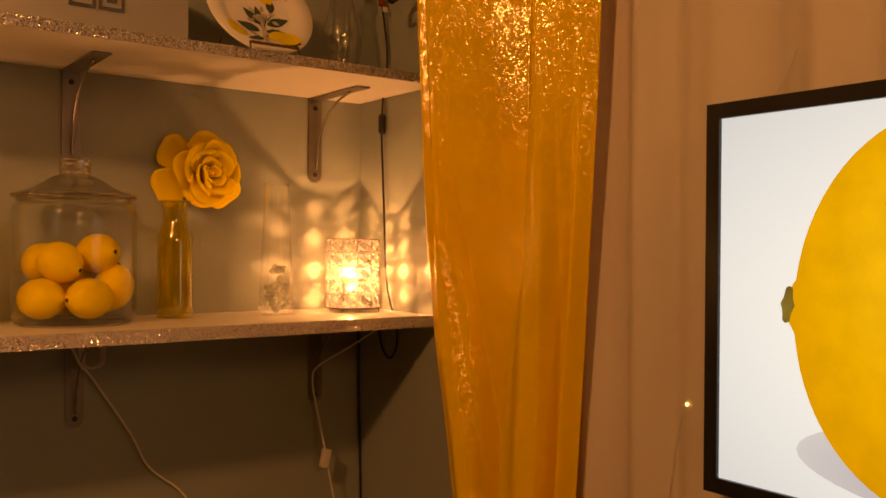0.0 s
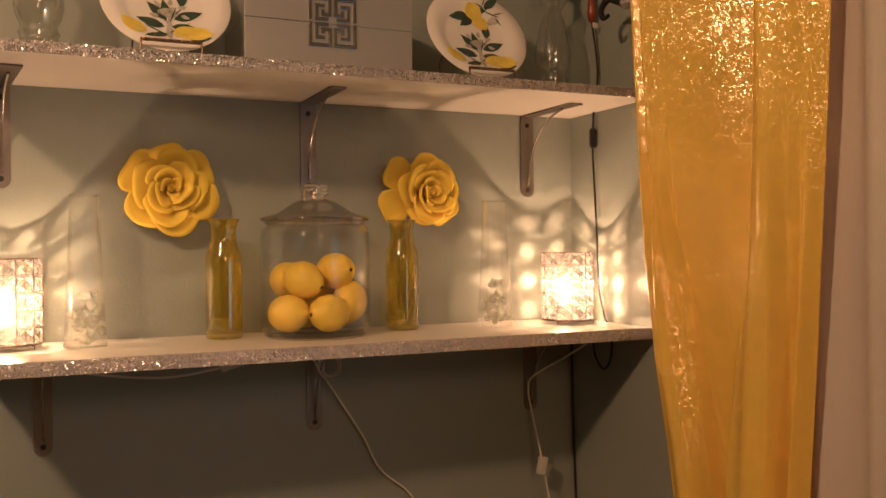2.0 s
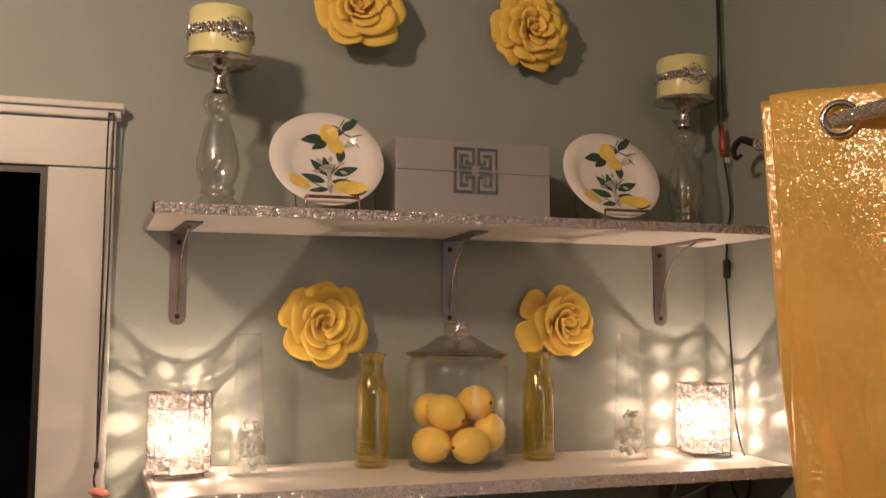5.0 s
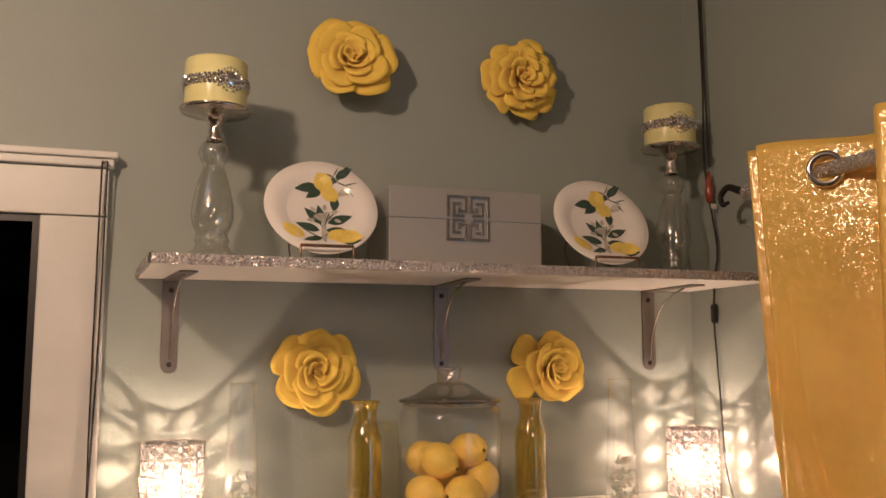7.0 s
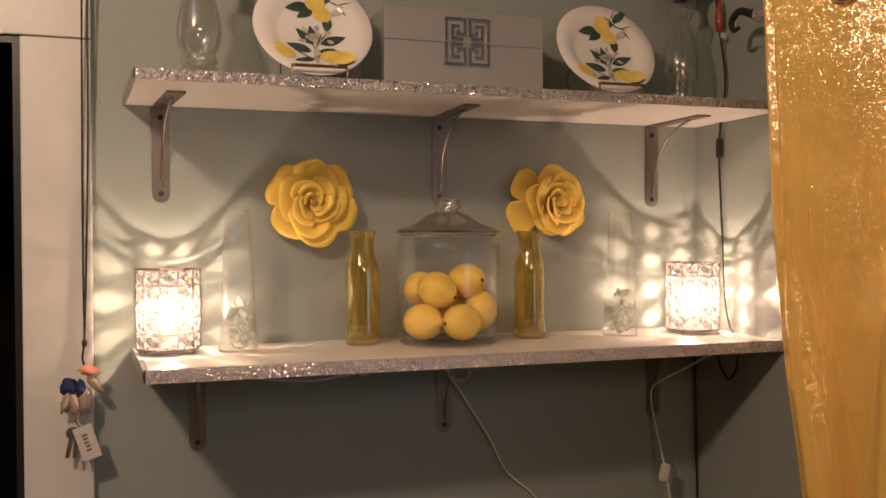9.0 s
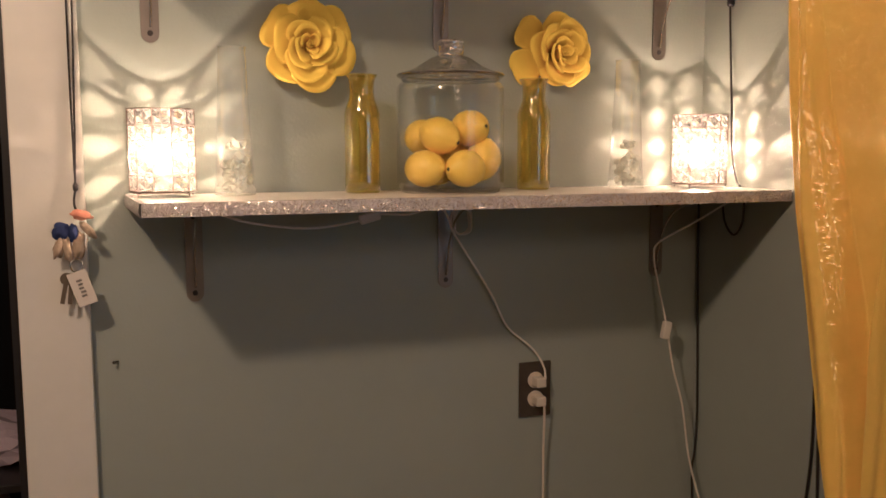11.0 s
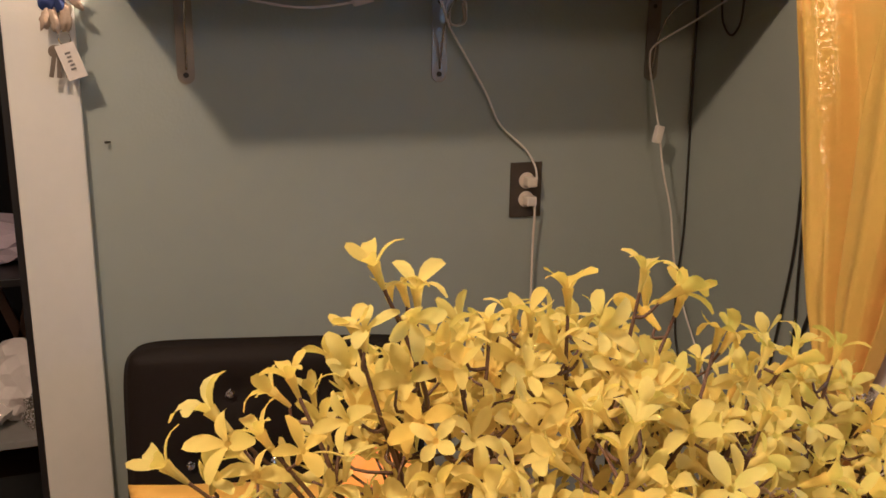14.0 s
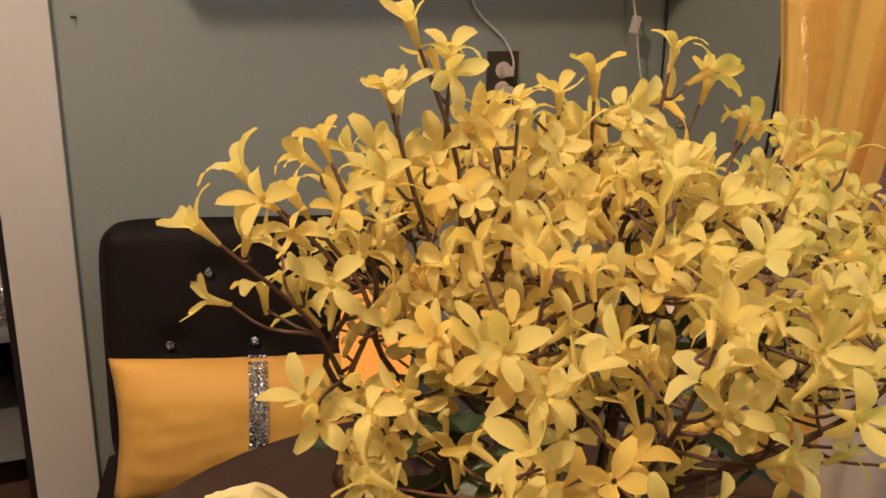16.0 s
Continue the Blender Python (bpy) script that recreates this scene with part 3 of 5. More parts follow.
def keepsake_box():
    x0, x1, y0, y1 = -0.163, 0.135, -0.175, -0.012
    t = thing("keepsake_box", ((x0 + x1) / 2, (y0 + y1) / 2, ZU + 0.0012), "silver lacquered box with a chrome lattice clasp, closed", "box")
    w, d = (x1 - x0) / 2, (y1 - y0) / 2
    part("body", box_bm(-w, w, -d, d, 0, 0.0912, 0.0012), BOX_SILVER, t)
    part("lid", box_bm(-w, w, -d, d, 0.0916, 0.149, 0.0012), BOX_SILVER, t)
    # lattice clasp: four nested square hooks
    cx, cz, s = 0.001, 0.094, 0.0395
    bar = 0.0054
    segs = []
    for sx in (-1, 1):
        for sz in (-1, 1):
            def q(ax, az, bx, bz):
                segs.append((cx + sx * ax, cz + sz * az, cx + sx * bx, cz + sz * bz))
            q(s, 0.0045, s, s)
            q(0.0050, s, s, s)
            q(0.0050, 0.0125, 0.0050, s)
            q(0.0050, 0.0125, 0.0170, 0.0125)
            q(0.0170, 0.0125, 0.0170, 0.0175)
            q(0.0170, 0.0270, 0.0280, 0.0270)
            q(0.0280, 0.0045, 0.0280, 0.0270)
            q(0.0100, 0.0045, 0.0280, 0.0045)
    for i, (ax, az, bx, bz) in enumerate(segs):
        off = 0.0004 * (i % 3)
        part("clasp_bar", box_bm(min(ax, bx) - bar / 2, max(ax, bx) + bar / 2, -d - 0.0032 - off, -d - 0.0002, min(az, bz) - bar / 2, max(az, bz) + bar / 2, 0.0008), CLASP, t, "")
    return t


keepsake_box()


# ---- things on the lower shelf ----
# one clear crystal in three glasses: bright and dim facets put into the tints
CRYSTAL = thin_glass("crystal_facet", (0.34, 0.32, 0.30), 0.10, 1.7, 0.10, 0.08, glow_tint=(0.6, 0.55, 0.52))
CRYSTAL_BRIGHT = thin_glass("crystal_bright_facet", (0.16, 0.155, 0.15), 0.12, 1.7, 0.10, 0.18, glow_tint=(0.6, 0.57, 0.53))
CRYSTAL_TABLE = thin_glass("crystal_table", (0.97, 0.95, 0.92), 0.05, 1.6, 0.05, 0.02)
CAGE = material("cage_wire", (0.16, 0.11, 0.08), 0.35, 0.8, vary=0.1)
BULB = glow("lamp_bulb", (1.0, 0.515, 0.185), 20500.0)
BULB_STRONG = glow("strong_lamp_bulb", (1.0, 0.50, 0.185), 23000.0)
BULB_GLASS = thin_glass("bulb_glass", (0.98, 0.97, 0.95), 0.02, haze=0.05)
# made-up darker tips that dim the light thrown up the wall
BULB_TIP_PALE = thin_glass("faint_dimming_bulb_tip", (0.74, 0.72, 0.69), 0.1, haze=0.05)
BULB_TIP = thin_glass("dimming_bulb_tip", (0.50, 0.48, 0.46), 0.2, haze=0.10)
YELLOW_GLASS = thin_glass("yellow_glass", (0.92, 0.87, 0.17), 0.06, 1.5, 0.10, 0.10, edge=2.4, glow_tint=(0.95, 0.78, 0.04), ripple=0.16)
CHIP = thin_glass("glass_chips", (0.985, 0.99, 0.975), 0.07, 1.5, 0.14, 0.45, edge=2.4, glow_tint=(0.92, 0.94, 0.88))
KNOB_GLASS = thin_glass("cut_glass_knob", (0.90, 0.89, 0.87), 0.06, 1.6, 0.22, 0.06, edge=1.6)
LID_GLASS = thin_glass("lid_glass", (0.88, 0.87, 0.85), 0.06, 1.5, 0.05, 0.02, edge=2.2)
LID_EDGE = thin_glass("lid_edge_glass", (0.52, 0.50, 0.47), 0.08, 1.5, 0.10, 0.02, edge=1.8)
LEMON = material("lemon_skin", (0.94, 0.67, 0.010), 0.42, vary=0.08, scale=18, bump=0.25, bump_scale=420)
FOAM = cloth("rose_foam", (0.95, 0.725, 0.012), (0.95, 0.69, 0.010), 0.22, 0.75, vary=0.07, weave=0.08)


def crystal_mesh(w, h):
    """One square-cut crystal facing +x: bevelled facets round a raised diamond table."""
    bm = bmesh.new()
    c = [bm.verts.new((0, sy * w, sz * h)) for sy, sz in ((-1, -1), (1, -1), (1, 1), (-1, 1))]
    d = [bm.verts.new((0.0026, y * w * 0.72, z * h * 0.72)) for y, z in ((0, -1), (1, 0), (0, 1), (-1, 0))]
    for i in range(4):
        j = (i + 1) % 4
        m = bm.verts.new(((c[i].co + c[j].co) / 2) + Vector((0.001, 0, 0)))
        bm.faces.new((c[i], m, d[i])).material_index = (i + 1) % 2 * 2
        bm.faces.new((m, c[j], d[i])).material_index = i % 2 * 2
        e = bm.verts.new((c[j].co * 0.45 + (d[i].co + d[j].co) * 0.275) + Vector((0.0012, 0, 0)))
        bm.faces.new((d[i], c[j], e)).material_index = 2
        bm.faces.new((e, c[j], d[j]))
        bm.faces.new((d[i], e, d[j])).material_index = i % 2 * 2
    top = bm.verts.new((0.0031, 0, 0))
    for i in range(4):
        bm.faces.new((d[i], d[(i + 1) % 4], top)).material_index = 1
    bmesh.ops.recalc_face_normals(bm, faces=bm.faces)
    me = bpy.data.meshes.new("crystal")
    bm.to_mesh(me)
    bm.free()
    me.materials.append(CRYSTAL)
    me.materials.append(CRYSTAL_TABLE)
    me.materials.append(CRYSTAL_BRIGHT)
    return me


CRYSTAL_ME = crystal_mesh(0.0138, 0.0124)


def crystal_lamp(place, label, turn, tip, tip_label, light):
    t = thing("crystal_lamp", place, label, "table lamp", "crystal lamps", turn)
    R, n, rows, z0, cell = 0.0525, 11, 5, 0.009, 0.0264
    for j in range(rows + 1):
        z = z0 + j * cell
        part("cage_ring", tube([(R * math.cos(2 * math.pi * k / 42), R * math.sin(2 * math.pi * k / 42), z) for k in range(43)], 0.0009, seg=6), CAGE, t)
    for k in range(n):
        a = 2 * math.pi * (k + 0.5) / n
        part("cage_rod", tube([(R * math.cos(a), R * math.sin(a), z0 - (0.0085 if k % 3 == 0 else 0)), (R * math.cos(a), R * math.sin(a), z0 + rows * cell)], 0.0011, seg=6), CAGE, t)
    rng = random.Random(3)
    for k in range(n):
        for j in range(rows):
            a = 2 * math.pi * k / n
            ob = new("crystal", CRYSTAL_ME)
            ob.parent = t
            ob.matrix_basis = Matrix.Translation(((R - 0.004) * math.cos(a), (R - 0.004) * math.sin(a), z0 + (j + 0.5) * cell)) @ Matrix.Rotation(a + rng.uniform(-0.05, 0.05), 4, "Z") @ Matrix.Rotation(rng.uniform(-0.06, 0.06), 4, "Y")
    part("base", lathe([(0, 0.006), (0.0505, 0.005), (0.0515, 0.007), (0.0505, 0.009), (0, 0.010)], 36), CHROME, t)
    part("socket", lathe([(0, 0.010), (0.016, 0.010), (0.016, 0.040), (0.011, 0.046), (0, 0.046)], 24), WHITE_TRIM, t)
    bulb = part("bulb", lathe([(0, 0.046), (0.007, 0.047), (0.012, 0.058), (0.0135, 0.070), (0.0100, 0.086)], 20), BULB_GLASS, t, "clear candle bulb", True)
    bm = bmesh.new()
    # tip added as a light shade: its tint weakens the upward beam
    part("tip", lathe([(0.0100, 0.086), (0.0085, 0.090), (0.006, 0.094), (0.003, 0.097), (0, 0.098)], 20), tip, bulb, tip_label, True)
    bmesh.ops.create_icosphere(bm, subdivisions=2, radius=0.0028, matrix=Matrix.Translation((0, 0, 0.071)))
    part("filament", bm, light, bulb, "glowing filament", True)
    return t


LAMP_L, LAMP_R = (-0.520, -0.088, ZL + 0.0012), (0.491, -0.117, ZL + 0.0012)
crystal_lamp(LAMP_L, "lit lamp with a wire cage of square crystals", 8, BULB_TIP, "added tip that dims upward light", BULB)
crystal_lamp(LAMP_R, "lit crystal cage lamp standing by the corner", 3, BULB_TIP_PALE, "added tip that slightly dims upward light", BULB_STRONG)


def tall_vase(place, label, turn):
    t = thing("tall_vase", place, label, "vase", "tall glass vases", turn)

    def sq(u, v):
        z = 0.002 + v * 0.240
        r = 0.0335 - 0.0115 * v ** 0.8
        a = 2 * math.pi * u
        k = (abs(math.cos(a)) ** 2.7 + abs(math.sin(a)) ** 2.7) ** (-1 / 2.7)
        return (r * 0.93 * k * math.cos(a), r * 0.93 * k * math.sin(a), z)
    bm = grid_sheet(40, 12, sq, closed_u=True)
    bm.faces.new([v for v in bm.verts if abs(v.co.z - 0.002) < 1e-6][::-1])
    part("glass", bm, VASE_GLASS, t, "tapered clear glass", True)
    part("rim", tube([sq(k / 40, 1.0) for k in range(41)], 0.0014, seg=6), VASE_GLASS, t)
    rng = random.Random(11)
    for k in range(36):
        z = 0.006 + 0.078 * rng.random() ** 1.1
        lim = 0.023 - 0.09 * z
        s = rng.uniform(0.0065, 0.0105)
        bm = bmesh.new()
        bmesh.ops.create_icosphere(bm, subdivisions=1, radius=s)
        for v in bm.verts:
            v.co *= rng.uniform(0.65, 1.15)
        moved(bm, Matrix.Translation((rng.uniform(-lim, lim), rng.uniform(-lim, lim), z + 0.003)))
        part("glass_chip", bm, CHIP, t)
    return t


tall_vase((-0.407, -0.115, ZL), "tall clear glass vase with glass chips inside", 20)
tall_vase((0.326, -0.118, ZL), "tall clear tapered vase holding pale glass chips", 10)


def bottle(place, label):
    t = thing("glass_bottle", place, label, "bottle", "yellow bottles")
    prof = [(0, 0.001), (0.0285, 0.001), (0.0308, 0.004), (0.0311, 0.020), (0.0305, 0.040), (0.0312, 0.062), (0.0306, 0.084), (0.0313, 0.106), (0.0307, 0.124), (0.0312, 0.138), (0.0292, 0.147),
            (0.0250, 0.158), (0.0222, 0.167), (0.0214, 0.176), (0.0218, 0.190), (0.0236, 0.199), (0.0268, 0.2035), (0.0270, 0.206), (0.0250, 0.2068)]
    part("glass", lathe(prof, 48), YELLOW_GLASS, t, "", True)
    inner = [(r * 0.90, z) for r, z in prof[2:]]
    inner[0] = (0.024, 0.010)
    part("inner_wall", lathe([(0, 0.009)] + inner, 40), YELLOW_GLASS, t, "", True)
    return t


bottle((-0.183, -0.085, ZL), "yellow-green glass bottle with flared lip, empty")
bottle((0.147, -0.085, ZL), "empty yellow-green glass bottle under a foam rose")


def lemon_mesh():
    bm = lathe([(0, -0.043), (0.005, -0.042), (0.0075, -0.0385), (0.015, -0.034), (0.024, -0.026), (0.0305, -0.013), (0.0325, 0), (0.0305, 0.013), (0.0245, 0.025), (0.016, 0.033), (0.009, 0.037), (0.006, 0.0402), (0.0036, 0.0412), (0, 0.0414)], 28)
    bmesh.ops.recalc_face_normals(bm, faces=bm.faces)
    for f in bm.faces:
        f.smooth = True
    me = bpy.data.meshes.new("lemon")
    bm.to_mesh(me)
    bm.free()
    me.materials.append(LEMON)
    me.materials.append(DARK)
    for p in me.polygons:
        if p.center.z > 0.0410:
            p.material_index = 1
    return me


LEMON_ME = lemon_mesh()
JAR = (-0.028, -0.112, ZL)


def glass_jar():
    t = thing("glass_jar", JAR, "large clear lidded glass jar on the shelf", "jar")
    R = 0.0955
    prof = [(0, 0.002), (0.076, 0.002), (0.087, 0.004), (0.093, 0.010), (R, 0.020), (R, 0.174), (0.0945, 0.184), (0.0905, 0.191), (0.0862, 0.1945), (0.0855, 0.198), (0.0862, 0.2010)]
    part("glass", lathe(prof, 72), CLEAR, t, "", True)
    part("inner_wall", lathe([(0, 0.008), (0.083, 0.008), (0.089, 0.014), (0.0918, 0.022), (0.0918, 0.172), (0.0905, 0.182), (0.0860, 0.189), (0.0825, 0.194)], 72), CLEAR, t, "", True)
    part("foot_ring", lathe([(0.078, 0.001), (0.084, 0.000), (0.0895, 0.003), (0.0875, 0.007), (0.081, 0.006), (0.078, 0.001)], 64), CLEAR, t, "", True)
    part("neck_ring", lathe([(0.0845, 0.1965), (0.0880, 0.1975), (0.0880, 0.2005), (0.0845, 0.2010), (0.0845, 0.1965)], 64), SOLID, t, "", True)
    lid = [(0.0, 0.2020), (0.082, 0.2020), (0.0925, 0.2025), (0.0950, 0.2050), (0.0940, 0.2085), (0.086, 0.2105), (0.076, 0.2130), (0.062, 0.2190), (0.049, 0.2275), (0.038, 0.2350), (0.0285, 0.2390), (0.0245, 0.2395)]
    lid_ob = part("lid", lathe(lid, 64), LID_GLASS, t, "domed glass lid", True)
    part("lid_rim", lathe([(0.0915, 0.2028), (0.0952, 0.2042), (0.0956, 0.2062), (0.0945, 0.2080), (0.0915, 0.2070), (0.0915, 0.2028)], 64), LID_EDGE, lid_ob, "thick ground glass rim", True)
    # pressed knob with a pebbled side
    rng = random.Random(14)
    kn = lathe([(0.0225, 0.2390), (0.0240, 0.2415), (0.0236, 0.2450), (0.0243, 0.2485), (0.0236, 0.2520), (0.0243, 0.2555), (0.0236, 0.2590), (0.0244, 0.2630), (0.0228, 0.2665), (0.018, 0.2675), (0, 0.2675)], 26)
    for v in kn.verts:
        k = 1 + rng.uniform(-0.03, 0.03)
        v.co.x *= k
        v.co.y *= k
    part("knob", kn, KNOB_GLASS, lid_ob, "pebbled cut glass knob")
    return t


glass_jar()
# lemons lying in the jar: place, then tilt and turn in degrees
for dx, dy, dz, ax, az in ((-0.055, -0.022, 0.043, 92, 215), (0.010, -0.050, 0.043, 91, -66), (0.060, -0.006, 0.058, 20, 20), (-0.010, 0.048, 0.043, 85, 80), (-0.028, -0.022, 0.100, 108, 36),
                           (0.036, -0.002, 0.114, 86, 24), (0.030, 0.052, 0.092, 80, 100), (-0.040, 0.040, 0.098, 85, 160)):
    ob = new("lemon", LEMON_ME)
    ob.matrix_basis = Matrix.Translation((JAR[0] + dx, JAR[1] + dy, JAR[2] + dz)) @ Matrix.Rotation(radians(az), 4, "Z") @ Matrix.Rotation(radians(ax), 4, "X")
    tagged(ob, "ripe yellow lemon lying inside the glass jar", "lemon", "lemons in the jar")


# ---- foam roses on the wall ----


def petal(width, length, cup, curl, seed, ruffle=0.09):
    """A petal that stands on the origin, grows along +x and cups towards +z."""
    rng = random.Random(seed)
    ph = rng.uniform(0, 6)

    def fn(u, v):
        s = (u - 0.5) * 2
        half = width * 0.5 * (0.34 + 0.66 * math.sin(math.pi * min(1, v * 0.62 + 0.08)) ** 0.8) * (1 - 0.30 * max(0, v - 0.75) / 0.25)
        ln = length * v * (1 - 0.26 * s * s * v)
        z = cup * (v ** 1.6) * length + 0.35 * cup * width * s * s * (0.4 + 0.6 * v) - curl * length * max(0, v - 0.6) ** 2 * 3.2
        z += ruffle * width * math.sin(3.1 * s + ph) * v * v
        return (ln, s * half, z)
    return grid_sheet(8, 8, fn)


def shell_petal(a0, span, r0, r1, z0, z1, flare, seed, ruffle=0.003, skew=0.10, n=10):
    """A petal that wraps round the axis: base radius r0 at z0, rim radius r1 at z1, with a rounded, rolled rim."""
    rng = random.Random(seed)
    p1, p2 = rng.uniform(0, 6), rng.uniform(0, 6)

    def fn(u, v):
        s = 2 * u - 1
        ve = v * (1 - 0.17 * abs(s) ** 2.6) * (1 - 0.014 * math.exp(-(s / 0.2) ** 2))
        w = span * (0.62 + 0.38 * math.sin(math.pi * min(1, 0.30 + 0.45 * v)))
        a = a0 + s * w / 2 * (1 - 0.10 * max(0.0, v - 0.8) / 0.2)
        r = (r0 + (r1 - r0) * ve ** flare) * (1 + skew * s)
        z = z0 + (z1 - z0) * (1 - (1 - ve) ** 1.5)
        roll = max(0.0, v - 0.78) / 0.22
        z -= 0.05 * (z1 - z0 + 0.01) * roll ** 2
        r += ruffle * v * v * math.sin(3.4 * s + p1) + 0.0022 * roll ** 2
        z += ruffle * v * v * math.sin(4.3 * s + p2)
        return (r * math.cos(a), r * math.sin(a), z)
    return grid_sheet(n, 9, fn)


def rose(place, label, turn, face, rings, seed, extra=(), size=1.0):
    """A foam rose; face: (yaw, pitch) of its axis; rings: (petals, span, r0, r1, z0, z1, flare); extra: single back petals."""
    t = thing("foam_rose", place, label, "foam rose", "foam roses")
    rng = random.Random(seed)
    wall = Matrix.Rotation(radians(90), 4, "X")
    base = Matrix.Rotation(radians(face[0]), 4, "Z") @ Matrix.Rotation(radians(90 - face[1]), 4, "X") @ Matrix.Rotation(radians(turn), 4, "Z") @ Matrix.Scale(size, 4)
    for ri, (n, span, r0, r1, z0, z1, flare) in enumerate(rings):
        for k in range(n):
            a = 2 * math.pi * (k + 0.45 * (ri % 2) + rng.uniform(-0.09, 0.09)) / n
            big = r1 > 0.05
            bm = shell_petal(a, radians(span) * rng.uniform(0.9, 1.1), r0, r1 * rng.uniform(0.93, 1.06), z0, z1 * rng.uniform(0.9, 1.1), flare, seed * 31 + ri * 7 + k,
                             0.0034 if big else 0.0018, 0.045 if big else 0.16, 12 if big else 9)
            moved(bm, base)
            bmesh.ops.solidify(bm, geom=bm.faces[:], thickness=0.0022)
            part("petal", bm, FOAM, t, "", True)
    for k, (ang, r1, span) in enumerate(extra):
        bm = shell_petal(radians(ang), radians(span), 0.012, r1, 0.004, 0.012, 1.0, seed * 57 + k, 0.002, 0.0, 12)
        moved(bm, wall)
        bmesh.ops.solidify(bm, geom=bm.faces[:], thickness=0.0028)
        part("back_petal", bm, FOAM, t, "", True)
    # curled heart
    line = [(0.0012 + 0.0062 * k / 40) for k in range(41)]
    heart = grid_sheet(40, 3, lambda u, v: (line[round(u * 40)] * math.cos(u * 11), line[round(u * 40)] * math.sin(u * 11), rings[-1][4] + v * (rings[-1][5] - rings[-1][4]) * (0.92 - 0.12 * u)))
    moved(heart, base)
    bmesh.ops.solidify(heart, geom=heart.faces[:], thickness=0.0014)
    part("heart", heart, FOAM, t, "", True)
    bm = lathe([(0, -0.002), (0.024, -0.002), (0.026, 0.004), (0.018, 0.012), (0, 0.014)], 20)
    part("backing", moved(bm, base), FOAM, t)
    if place[1] < -0.02:
        part("wall_peg", tube([(0, 0.002, 0), (0, -place[1] - 0.0005, 0)], 0.012, seg=12), FOAM, t)
    return t


BROAD = [(6, 84, 0.010, 0.081, 0.004, 0.026, 1.0), (4, 112, 0.014, 0.064, 0.008, 0.036, 1.0), (4, 112, 0.013, 0.043, 0.012, 0.041, 0.8), (3, 128, 0.011, 0.029, 0.014, 0.043, 0.7), (3, 112, 0.007, 0.016, 0.016, 0.043, 0.6)]
CUPPED = [(5, 98, 0.010, 0.070, 0.006, 0.032, 0.95), (4, 116, 0.016, 0.061, 0.010, 0.048, 0.8), (4, 108, 0.014, 0.042, 0.014, 0.050, 0.75), (3, 124, 0.010, 0.027, 0.016, 0.050, 0.7), (2, 150, 0.006, 0.014, 0.018, 0.048, 0.6)]
MANY = [(7, 64, 0.012, 0.080, 0.004, 0.014, 1.0), (7, 64, 0.012, 0.067, 0.010, 0.030, 1.0), (6, 72, 0.012, 0.051, 0.014, 0.042, 0.9), (5, 82, 0.010, 0.034, 0.016, 0.047, 0.8), (3, 118, 0.006, 0.017, 0.018, 0.048, 0.7)]
rose((-0.264, -0.012, 1.692), "yellow foam rose with broad petals pinned to the wall", 34, (0, 0), BROAD, 3)
rose((0.220, -0.012, 1.691), "yellow foam rose with two flat back petals over a bottle", 28, (10, 2), CUPPED, 8, ((146, 0.094, 58), (202, 0.098, 60)))
rose((-0.208, -0.034, 2.292), "yellow foam rose with an open heart, high on the wall", 5, (-4, 10), BROAD, 5, (), 1.06)
rose((0.150, -0.034, 2.292), "yellow foam rose with many small petals on the wall", 20, (0, 0), MANY, 9, (), 1.07)


# ---- the side wall: curtain, sheer, television, cords ----
GOLD_CLOTH = cloth("gold_curtain_cloth", (0.88, 0.675, 0.045), (0.93, 0.545, 0.022), 0.30, 0.55, glitter=0.55, glitter_scale=560, vary=0.10, weave=0.08)
SHEER = cloth("sheer_cloth", (0.90, 0.84, 0.76), (0.9, 0.82, 0.74), 0.4, 0.8, vary=0.05)
TV_BLACK = material("television_frame", (0.012, 0.012, 0.013), 0.28, vary=0.1)


def interp(z, zs, vs):
    return float(np.interp(z, zs, vs))


ZK = [0.72, 0.77, 0.82, 0.915, 1.03, 1.12, 1.22, 1.40, 1.55, 1.75, 1.95, 2.10]
Y_FAR = [-0.553, -0.550, -0.519, -0.478, -0.453, -0.442, -0.424, -0.392, -0.380, -0.376, -0.366, -0.354]
Y_NEAR = [-0.605, -0.620, -0.638, -0.664, -0.686, -0.697, -0.706, -0.718, -0.727, -0.740, -0.750, -0.757]
# one fold along the free edge, a deep recess, then a broad front fold and a narrow one
FOLD_C = [0.0, 0.07, 0.19, 0.26, 0.30, 0.34, 0.45, 0.56, 0.60, 0.66, 0.76, 0.85, 0.90, 0.93, 0.965, 1.0]
FOLD_X = [0.520, 0.484, 0.474, 0.482, 0.512, 0.548, 0.556, 0.548, 0.510, 0.474, 0.466, 0.480, 0.520, 0.530, 0.490, 0.520]
Z_GAP = [0.75, 0.92, 1.167, 1.59]
GAP_FROM = [0.50, 0.46, 0.27, 0.15]
GAP_TO = [0.54, 0.50, 0.50, 0.60]


def pleat(u, z):
    c = float(np.interp(u, [0, interp(z, Z_GAP, GAP_FROM), interp(z, Z_GAP, GAP_TO), 1], [0, 0.30, 0.60, 1]))
    k = min(len(FOLD_C) - 2, max(0, int(np.searchsorted(FOLD_C, c, "right")) - 1))
    f = (c - FOLD_C[k]) / (FOLD_C[k + 1] - FOLD_C[k])
    f = f * f * (3 - 2 * f)
    return FOLD_X[k] + (FOLD_X[k + 1] - FOLD_X[k]) * f


